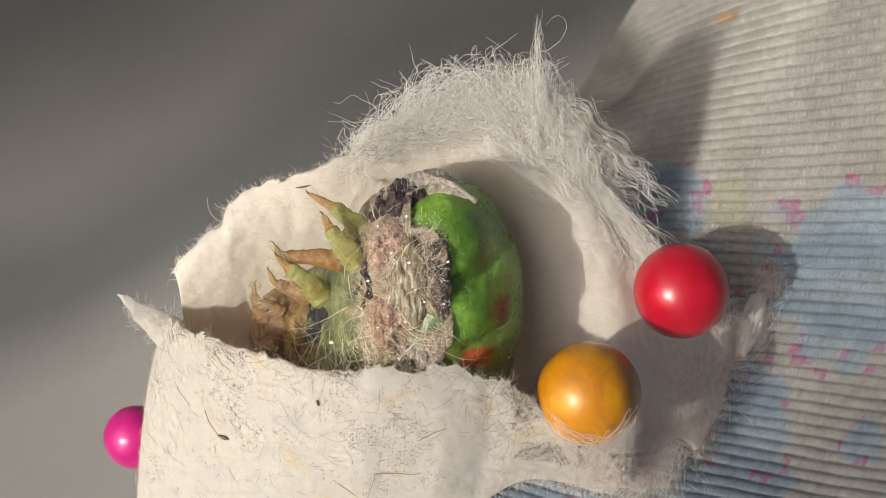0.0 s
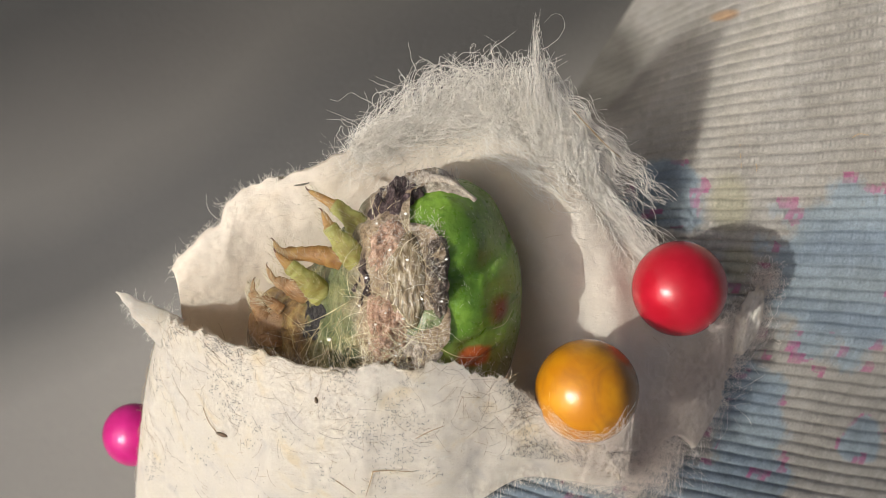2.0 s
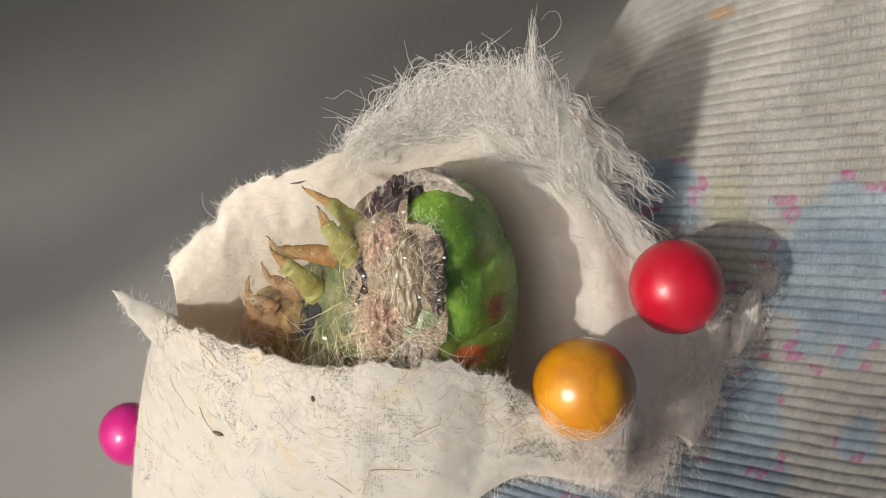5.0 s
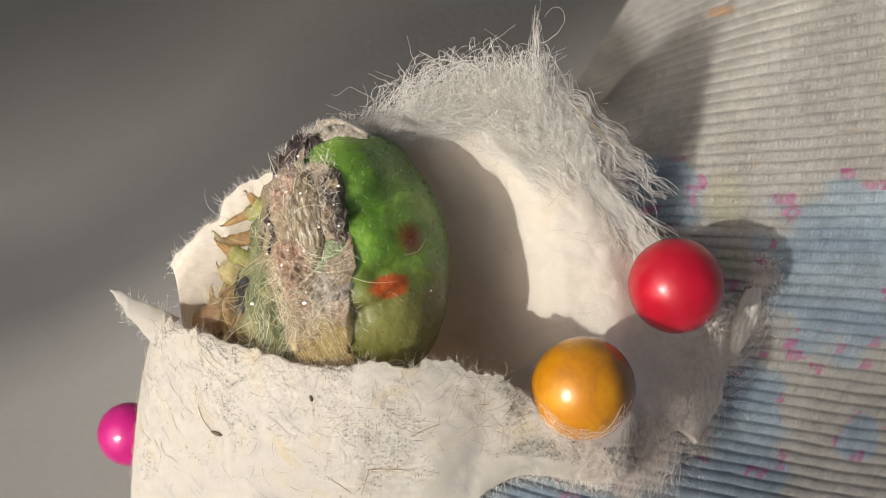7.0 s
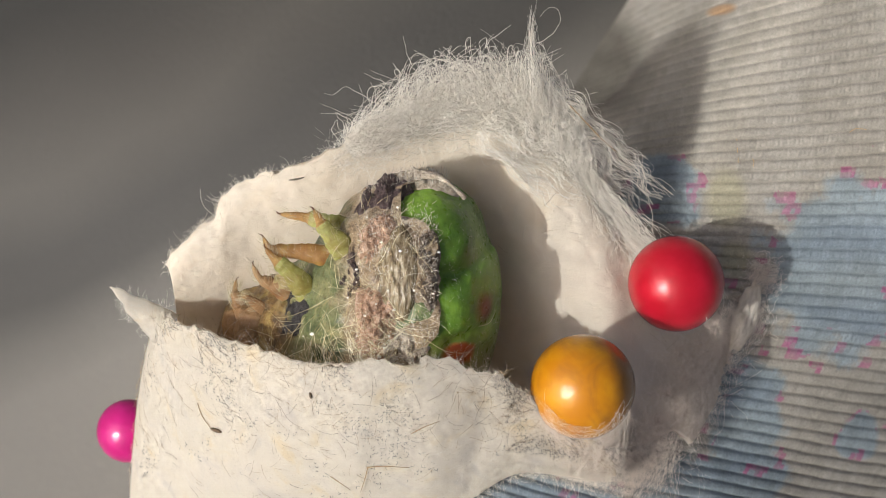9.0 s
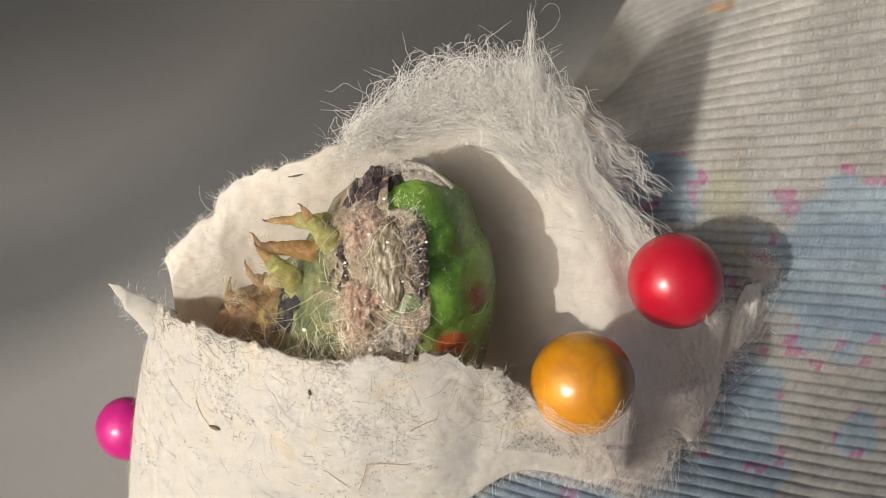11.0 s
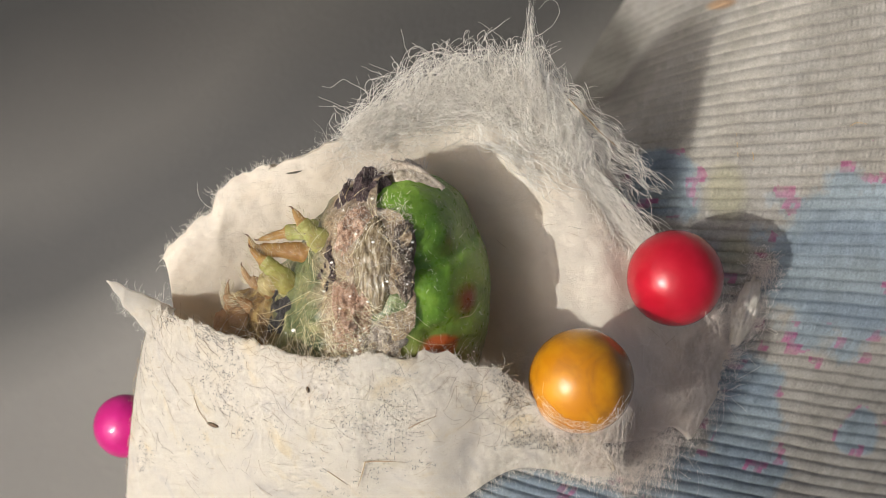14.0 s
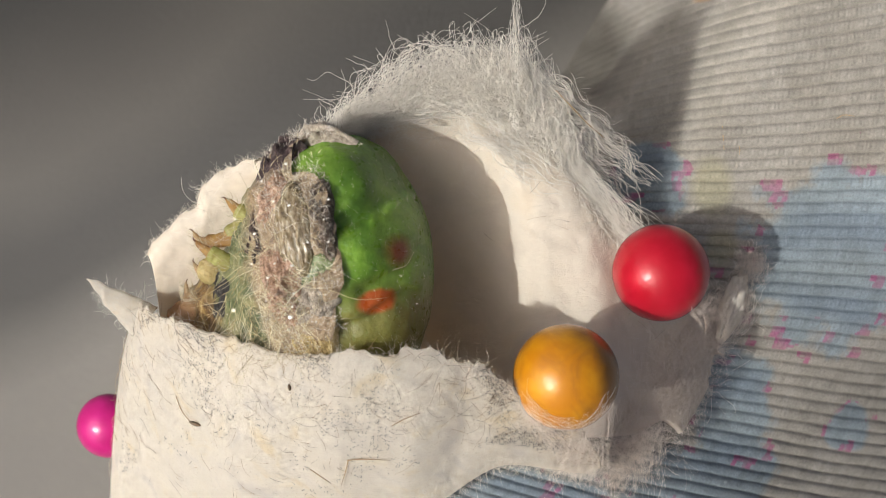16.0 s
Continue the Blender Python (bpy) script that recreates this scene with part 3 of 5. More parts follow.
BACK = [
    ((-11.54, -0.89, -2.2), (-11.29, -2.54, -3.2), (-11.87, -5.73, -9)),
    ((-10.72, 0.02, -1.8), (-10.59, -2.42, -3.1), (-11.41, -6.55, -9.5)),
    ((-9.48, 0.98, -1.5), (-9.12, -1.93, -3), (-9.62, -7.38, -10)),
    ((-8.97, 1.93, -1.2), (-8.14, -1.44, -3), (-8.57, -7.9, -10)),
    ((-7.35, 2.9, -1), (-6.45, -0.95, -3.2), (-6.49, -8.48, -10.5)),
    ((-5.67, 3.2, -0.8), (-4.76, -0.47, -3.5), (-4.89, -8.75, -10.5)),
    ((-3.88, 4, -0.6), (-2.81, -0.22, -3.9), (-2.76, -9.01, -10.5)),
    ((-1.51, 4.74, -0.2), (-0.35, 0.27, -4), (-0.11, -9.18, -9.5)),
    ((1.55, 5.39, -0.1), (2.34, 0.27, -2.8), (2.71, -9.17, -5.8)),
    ((3.75, 5.0, -0.3), (4.25, 0.02, -1.75), (5.17, -9.02, -3.8)),
    ((5.2, 3.75, -1.1), (5.94, -0.46, -1.75), (6.59, -8.9, -3.3)),
    ((6.6, 2.0, -2.1), (7.29, -1.43, -2.1), (7.76, -8.82, -3.0)),
    ((7.95, 0.3, -2.7), (8.42, -2.89, -2.8), (8.71, -8.78, -3.3)),
    ((9.79, -1.44, -3.1), (9.46, -4.14, -3.4), (9.46, -8.55, -3.4)),
    ((11.88, -2.96, -4.6), (10.93, -5.18, -4.4), (10.23, -8.21, -3.7)),
    ((12.73, -4.23, -5.3), (12.05, -6.24, -5.3), (10.87, -8.48, -3.9)),
    ((13.02, -5.67, -6.2), (12.43, -7.19, -6.2), (11.14, -8.75, -4.1)),
]
FRONT = [
    ((-11.71, -2.91, -2), (-13.8, -7.51, -7), (-15.02, -17.09, -14)),
    ((-11.3, -3.11, -0.8), (-13.31, -7.4, -4.2), (-14.86, -16.91, -13)),
    ((-10.51, -3.39, 0.3), (-11.83, -7.25, -1.2), (-13.89, -17, -12)),
    ((-8.84, -3.8, 1.6), (-9.14, -7.4, 1), (-10.95, -17.42, -10)),
    ((-6.75, -4.4, 3.2), (-6.94, -7.62, 2.3), (-8.47, -17.75, -9)),
    ((-4.99, -4.88, 4.1), (-5.19, -7.8, 2.8), (-6.38, -17.75, -9)),
    ((-2.96, -4.75, 4.75), (-3.03, -7.66, 3.1), (-3.64, -16.14, -6)),
    ((-0.31, -4.6, 4.4), (-0.2, -7.44, 3), (-0.5, -12.4, -1.0)),
    ((1.75, -5.09, 3.6), (1.86, -7.5, 2.9), (1.4, -10.7, 0.2)),
    ((3.16, -5.85, 3.05), (3.45, -7.79, 2.7), (3.3, -9.6, 0.3)),
    ((5.01, -7.25, 2.1), (5.29, -8.4, 2.1), (5.2, -9.75, -0.4)),
    ((6.72, -8.45, 0.7), (6.8, -9.2, 0.2), (6.7, -10.1, -1.6)),
    ((7.41, -9.5, -0.6), (7.44, -9.7, -1.0), (7.48, -9.9, -1.6)),
]


def surface_at(S, u, v):
    """A place on the grid S and its normal, u and v from 0 to 1."""
    nu, nv, _ = S.shape
    i = np.clip((np.asarray(u) * (nu - 1)).astype(int), 0, nu - 2)
    j = np.clip((np.asarray(v) * (nv - 1)).astype(int), 0, nv - 2)
    p = S[i, j]
    n = np.cross(S[i + 1, j] - p, S[i, j + 1] - p)
    n /= np.linalg.norm(n, axis=-1, keepdims=True) + 1e-9
    return p, np.where(n[..., 2:3] < 0, -n, n)


def on_sheet(S, p, off=0.03):
    """The place of the sheet S straight below or above p."""
    flat = S.reshape(-1, 3)
    near = np.argsort(((flat[:, :2] - np.array(p[:2])) ** 2).sum(1))[:6]
    return (p[0], p[1], float(flat[near, 2].max()) + off)


def curly(start, way, length, m=10, curl=0.5, lift=0.0):
    """Threads that wander from start along way."""
    n = len(start)
    way = way / (np.linalg.norm(way, axis=1, keepdims=True) + 1e-9)
    step = (length / (m - 1))[:, None]
    p = start.copy()
    out = [p.copy()]
    bend = rng.normal(0, curl, (n, 3))
    d = way.copy()
    for k in range(m - 1):
        d = d + (bend + rng.normal(0, curl, (n, 3))) * step * 0.9
        d[:, 2] += lift * step[:, 0]
        d /= np.linalg.norm(d, axis=1, keepdims=True)
        p = p + d * step
        out.append(p.copy())
    return np.stack(out, 1)


def lying(S, n, length, curl, width_u=(0, 1), width_v=(0, 1), off=0.03, m=8, arch=0.10):
    """Threads that lie on the sheet S."""
    u = rng.uniform(*width_u, n)
    v = rng.uniform(*width_v, n)
    p, nn = surface_at(S, u, v)
    t = rng.normal(0, 1, (n, 3))
    t -= nn * (t * nn).sum(1, keepdims=True)
    L = curly(p, t, rng.uniform(*length, n), m, curl)
    # keep each thread near the tangent plane of its root, slightly domed
    rel = L - p[:, None]
    high = (rel * nn[:, None]).sum(2, keepdims=True)
    dome = np.sin(np.linspace(0, np.pi, m))[None, :, None] * rng.uniform(0.0, arch, (n, 1, 1))
    return L - nn[:, None] * high * 0.9 + nn[:, None] * (off + dome)


def build_cocoon():
    base = (0.43, -9.6, -11)
    ob = thing("cocoon", base, "cream silk cocoon, torn open and frayed, pinned to the cushion", "cocoon")
    back_s = sheet(BACK, 200, 90, 3.0, 0.06, 0.12)
    front_s = sheet(FRONT, 240, 90, 11.0, 0.045, 0.20, (0.8, 1.1, 1.5, 2.2, 2.7, 2.9, 2.9, 2.4, 1.5, 1.3, 1.2, 1.1, 1.0))
    back = part("back_wall", (back_s.reshape(-1, 3), grid_faces(*back_s.shape[:2])), "inner", ob, "smooth cream inner wall of matted silk", thick=0.22, pivot=base)
    front = part("front_wall", (front_s.reshape(-1, 3), grid_faces(*front_s.shape[:2])), "silk", ob, "outer wall of cream matted silk with dark specks", thick=0.09)
    # the pointed torn tip on the outer wall
    t = np.linspace(0, 1, 24)
    mid = spline([(-13.93, -1.88, -2.2), (-13.26, -2.41, -2.1), (-12.5, -3.0, -2.1), (-11.5, -3.75, -2.2)], 24)
    side = np.array([0.66, 0.75, 0.0])
    w = np.linspace(-1, 1, 11)
    half = 0.03 + 0.80 * t ** 1.1
    v = mid[:, None] + w[None, :, None] * half[:, None, None] * side
    v[..., 2] += -0.25 * w[None, :] ** 2 * t[:, None]
    v = v.reshape(-1, 3)
    v = v + np.stack([bumps(v, 1.8, 4, 2.0), bumps(v, 1.8, 4, 6.0), bumps(v, 1.8, 3, 8.0)], 1) * 0.10
    f = grid_faces(24, 11)
    part("torn_tip", (v, f[:, ::-1]), "silk", ob, "pointed torn corner of silk", thick=0.15)
    k = rng.integers(60, len(v) - 40, 160)
    part("fray", strands(curly(v[k], rng.normal(0, 1, (160, 3)) + np.array([-0.5, 0.2, 0.3]), rng.uniform(0.1, 0.7, 160), 8, 2.5), 0.008), "thread", front, "frayed threads at the torn corner", kind="stuff")
    # fine fuzz over both walls
    part("fuzz", strands(lying(front_s, 2200, (0.3, 1.6), 1.5, off=0.0, arch=0.02), rng.uniform(0.003, 0.007, 2200)), "fuzz", front, kind="stuff")
    part("fuzz", strands(lying(back_s, 1600, (0.2, 0.9), 0.9, width_v=(0, 0.6), off=0.0, arch=0.02), rng.uniform(0.003, 0.007, 1600)), "fuzz", back, kind="stuff")
    part("hairs", strands(lying(front_s, 620, (0.3, 1.4), 0.7, width_v=(0.02, 0.75)), rng.uniform(0.004, 0.010, 620)), "straw", front, "short brown and straw-coloured hairs", kind="stuff")
    specks = lying(front_s, 9000, (0.05, 0.17), 0.5, width_u=(0.12, 0.9), width_v=(0.0, 0.75), m=4)
    dense = np.array([noise.fractal(Vector((q[0] * 0.45, q[1] * 0.45, 7.7)), 1.0, 2.0, 3) for q in specks[:, 0]])
    specks = specks[dense + rng.normal(0, 0.14, len(dense)) > 0.34]
    part("grit", strands(specks, rng.uniform(0.005, 0.013, len(specks))), "speck", front, "tiny dark crumbs in the silk", kind="stuff")
    # threads along the torn rims
    for S, host, n, span in ((back_s, back, 800, (0.0, 0.62)), (front_s, front, 420, (0.0, 0.95))):
        u = rng.uniform(*span, n)
        p, nn = surface_at(S, u, rng.uniform(0, 0.02, n))
        q, _ = surface_at(S, u, np.full(n, 0.08))
        way = (p - q) / np.linalg.norm(p - q, axis=1, keepdims=True) + rng.normal(0, 0.75, (n, 3))
        L = curly(p, way, rng.uniform(0.06, 0.34, n) * np.where(rng.random(n) < 0.05, 2.6, 1), 7, 3.0)
        part("rim_fray", strands(L, rng.uniform(0.006, 0.012, n)), "fuzz", host, kind="stuff")
    # the lower border beside the amber pin is feathered out over the knitting
    n = 1500
    u = rng.uniform(0.52, 0.99, n)
    p, _ = surface_at(front_s, u, rng.uniform(0.86, 1.0, n))
    q, _ = surface_at(front_s, u, np.full(n, 0.75))
    way = (p - q) / (np.linalg.norm(p - q, axis=1, keepdims=True) + 1e-6) + rng.normal(0, 0.6, (n, 3)) + np.array([0, 0, 0.12])
    part("rim_fray", strands(curly(p, way, rng.uniform(0.2, 1.0, n), 9, 1.4), rng.uniform(0.003, 0.008, n)), "fuzz", front, "feathered lower border", kind="stuff")
    build_fluff(back, back_s)
    build_net(back, back_s)
    part("lint", strands(lying(back_s, 14, (0.3, 1.0), 0.6, width_u=(0.5, 0.85), width_v=(0.25, 0.6), off=0.03), 0.007), "straw", back, "stray hairs and dust", kind="stuff")
    # two large crumbs and bent straws on the outer wall
    for c, size, turn in (((-9.27, -7.94, 1.7), (0.26, 0.09, 0.07), -20), ((-4.96, -6.11, 3.2), (0.07, 0.14, 0.07), 10)):
        c = on_sheet(front_s, c)
        bm = ball((0, 0, 0), 1.0, size, 0.35, 2, c[0])
        bmesh.ops.transform(bm, matrix=Matrix.Translation(c) @ pose(0, 0, 0, 0, 0, turn), verts=bm.verts)
        part("crumb", bm, "husk", front, "brown oval seed husk")
    for line in (((-2.8, -9.1, 2), (-2.15, -9.05, 2), (-1.12, -9.1, 2)), ((-2.75, -9.1, 2), (-2.89, -9.62, 1.8), (-3.09, -10.23, 1.4)),
                 ((-4.31, -9.55, 2), (-3.95, -9.8, 1.9), (-3.5, -10.14, 1.7)), ((-10.07, -6.82, 1), (-9.89, -7.4, 1), (-9.49, -7.91, 1)), ((-1.01, -7.65, 2), (-0.44, -7.35, 2), (0.14, -7.13, 2))):
        part("straw", tube([on_sheet(front_s, q, 0.04) for q in line], [0.020, 0.021, 0.010], 5, 8), "straw", front, "thin brown straw")
    part("straw", tube([on_sheet(back_s, q, 0.04) for q in ((-6.19, 2.57, -1), (-5.85, 2.61, -0.9), (-5.56, 2.69, -0.95))], [0.02, 0.05, 0.015], 6, 8), "speck", back, "dark sliver")
    return ob, back, back_s, front_s


def tangle(a, b, out, height, m, wave, loose=0.45):
    """Threads that leave a, arch along out and come back to b, with small waves."""
    n = len(a)
    t = np.linspace(0, 1, m)[None, :, None]
    h = out * height[:, None]
    c0 = a + h * rng.uniform(0.7, 1.6, (n, 1)) + rng.normal(0, loose, (n, 3))
    c1 = b + h * rng.uniform(0.7, 1.6, (n, 1)) + rng.normal(0, loose, (n, 3))
    L = (1 - t) ** 3 * a[:, None] + 3 * t * (1 - t) ** 2 * c0[:, None] + 3 * t * t * (1 - t) * c1[:, None] + t ** 3 * b[:, None]
    for k, size in ((1.6, 1.0), (3.8, 0.7), (9.0, 0.42)):
        ph = rng.uniform(0, 6.28, (n, 1, 3))
        f = rng.uniform(0.7, 1.3, (n, 1, 3)) * k * 3.1416
        L = L + wave * size * np.sin(t * f + ph) * np.sin(np.pi * np.clip(t * 1.3, 0, 1))
    return L


def crimp(L, size, wave):
    """Small uneven kinks along threads: size and wave length in millimetres."""
    n, m, _ = L.shape
    step = np.linalg.norm(np.diff(L, axis=1), axis=2)
    along = np.concatenate([np.zeros((n, 1)), np.cumsum(step, 1)], 1)[..., None]
    ease = np.clip(along / 0.5, 0, 1)
    for k, w in ((1.0, 1.0), (1.6, 2.4)):
        way = rng.normal(0, 1, (n, 1, 3))
        way /= np.linalg.norm(way, axis=2, keepdims=True)
        L = L + size * k * ease * way * rng.uniform(0.4, 1.2, (n, 1, 1)) * np.sin(along * 6.2832 / (wave * w * rng.uniform(0.7, 1.5, (n, 1, 1))) + rng.uniform(0, 6.28, (n, 1, 1)))
    return L


# how far the tuft stands out along the rear rim: share of the rim, place
CREST = [(0.375, -3.3, 4.4), (0.40, -2.5, 5.1), (0.425, -1.7, 6.2), (0.445, -0.8, 7.2), (0.48, 0.5, 7.7), (0.53, 2.3, 7.9), (0.57, 3.6, 8.1), (0.60, 4.5, 7.5), (0.63, 5.3, 6.1), (0.66, 6.2, 4.9)]


def crest_at(u):
    c = np.array(CREST)
    return np.stack([np.interp(u, c[:, 0], c[:, 1]), np.interp(u, c[:, 0], c[:, 2])], -1)


def build_fluff(back, S):
    """The loose tuft of floss above the rear rim: crimped threads that fan out, crossed by tangled arches."""
    n = 420
    u = rng.uniform(0.40, 0.655, n)
    a, _ = surface_at(S, u, rng.uniform(0.0, 0.16, n))
    a[:, 2] += rng.uniform(0.0, 0.5, n)
    end = crest_at(np.clip(u + rng.normal(0, 0.035, n), 0.375, 0.66)) + rng.normal(0, 0.22, (n, 2))
    f = rng.uniform(0.1, 0.95, (n, 1)) ** 0.7
    b = np.concatenate([a[:, :2] * (1 - f) + end * f, a[:, 2:] + rng.uniform(0.1, 1.9, (n, 1)) * f], 1)
    c = (a + b) / 2 + rng.normal(0, 0.85, (n, 3)) * np.array([1, 0.7, 0.6]) + np.array([0, 0, 0.4])
    t = np.linspace(0, 1, 42)[None, :, None]
    L = (1 - t) ** 2 * a[:, None] + 2 * t * (1 - t) * c[:, None] + t * t * b[:, None]
    # the ends curl over
    hook = rng.normal(0, 0.8, (n, 1, 3)) * np.array([1.0, 0.6, 0.6])
    L = L + hook * np.clip((t - 0.6) / 0.4, 0, 1) ** 2
    L = crimp(L, 0.07, 1.5)
    part("fluff", strands(L, rng.uniform(0.006, 0.0125, n), taper=0.75), "thread", back, "loose tuft of white tangled floss", kind="stuff")
    # arches that cross the tuft
    n = 1750
    u = rng.uniform(0.385, 0.66, n)
    w = np.clip(u + rng.normal(0, 0.045, n), 0.38, 0.68)
    a, _ = surface_at(S, u, rng.uniform(0.0, 0.15, n))
    b, _ = surface_at(S, w, rng.uniform(0.0, 0.12, n))
    top = crest_at(np.clip((u + w) / 2, 0.375, 0.66))
    out = np.concatenate([top - (a + b)[:, :2] / 2, rng.uniform(0.4, 1.6, (n, 1))], 1)
    L = crimp(tangle(a, b, out, rng.uniform(0.02, 1.0, n) ** 0.8 * 0.95, 46, 0.15, 0.75), 0.04, 1.5)
    part("fluff", strands(L, rng.uniform(0.006, 0.0125, n), taper=0.9), "thread", back, "tangled arches of floss", kind="stuff")
    # a low dense mat at the tuft's foot
    m = 1300
    u = rng.uniform(0.39, 0.66, m)
    a, _ = surface_at(S, u, rng.uniform(0.0, 0.2, m))
    b, _ = surface_at(S, np.clip(u + rng.normal(0, 0.05, m), 0.38, 0.68), rng.uniform(0.0, 0.16, m))
    out = np.concatenate([(crest_at(u) - a[:, :2]) * 0.5, rng.uniform(0.3, 1.0, (m, 1))], 1)
    low = tangle(a, b, out, rng.uniform(0.0, 0.9, m), 22, 0.10, 0.35)
    part("fluff", strands(low, rng.uniform(0.007, 0.012, m), taper=0.9), "thread", back, "matted floss at the foot of the tuft", kind="stuff")
    # threads that lie over the rear rim and soften its edge
    lay = lying(S, 2600, (0.4, 1.7), 1.2, width_u=(0.36, 0.80), width_v=(0.0, 0.26), off=0.02, arch=0.12, m=10)
    part("fluff", strands(lay, rng.uniform(0.004, 0.009, len(lay))), "thread", back, "fine threads laid over the rim", kind="stuff")
    # some free ends
    k = 110
    q = L[rng.integers(0, n, k), rng.integers(14, 34, k)]
    way = np.stack([rng.normal(-0.1, 0.8, k), rng.uniform(0.2, 1.2, k), rng.uniform(-0.1, 0.5, k)], 1)
    part("fluff", strands(crimp(curly(q, way, rng.uniform(0.3, 1.2, k), 18, 2.2), 0.03, 0.9), 0.011), "thread", back, "stray thread ends", kind="stuff")
    # the tall twisted peak
    n = 46
    a, _ = surface_at(S, rng.uniform(0.56, 0.64, n), rng.uniform(0.0, 0.05, n))
    tip = np.array((3.85, 8.46, 2.4)) + rng.normal(0, 1, (n, 3)) * np.array([0.10, 0.7, 0.25])
    mid = np.array((3.87, 7.16, 1.6)) + rng.normal(0, 1, (n, 3)) * np.array([0.28, 0.5, 0.3])
    L = np.stack([spline([p, (p + q) / 2 + rng.normal(0, 0.2, 3), q, r], 40) for p, q, r in zip(a, mid, tip)])
    L = crimp(L, 0.05, 1.3)
    part("fluff", strands(L, rng.uniform(0.007, 0.014, n)), "thread", back, "tall twisted peak of the tuft", kind="stuff")
    # wisps that reach furthest
    wisps = [
        [(-1.95, 5.49, 0.8), (-2.86, 5.8, 1.4), (-3.32, 6.13, 1.6), (-3.72, 6.23, 1.8), (-4.22, 5.92, 1.9), (-4.54, 5.93, 2)],
        [(-2.19, 4.8, 0.6), (-3.11, 4.55, 1), (-3.32, 4.99, 1.4), (-4.01, 5.28, 1.5), (-4.65, 5.6, 1.6)],
        [(-2.9, 4.69, 0.5), (-3.23, 5.13, 1), (-2.97, 5.67, 1.5), (-3.12, 6.34, 1.8)],
        [(3.94, 7.62, 1.6), (3.83, 8.27, 2), (3.95, 8.89, 2.2), (3.86, 9.26, 2.2)],
        [(3.82, 7.58, 1.6), (3.78, 8.18, 2), (3.71, 8.72, 2.1), (3.93, 9.15, 2.3)],
        [(4.1, 7.58, 1.6), (3.92, 8.14, 1.9), (4.05, 8.66, 2.2), (3.75, 9.03, 2.2)],
        [(4.1, 8.04, 1.6), (4.59, 8.29, 1.8), (4.98, 8.8, 1.8), (4.92, 9.3, 1.8), (4.59, 9.47, 1.9), (4.17, 9.1, 2)],
        [(1.99, 7.87, 1.4), (2.21, 8.18, 1.6), (2.62, 8.48, 1.8), (3.03, 8.82, 1.8)],
        [(-1.02, 7.22, 1), (-1.25, 7.78, 1.2), (-1.34, 8.38, 1.4)],
        [(-1.95, 6.4, 1), (-2.5, 6.62, 1.2), (-2.98, 6.9, 1.4)],
        [(1.25, 7.77, 1.3), (1.18, 8.06, 1.4), (1.34, 8.28, 1.5)],
        [(-9.16, 1.03, -1.2), (-9.57, 1.26, -1), (-9.83, 1.64, -0.8), (-9.84, 2.18, -0.7)],
    ]
    part("wisp", strands(crimp(np.stack([spline(w, 44) for w in wisps]), 0.035, 0.8), 0.013), "thread", back, kind="stuff")


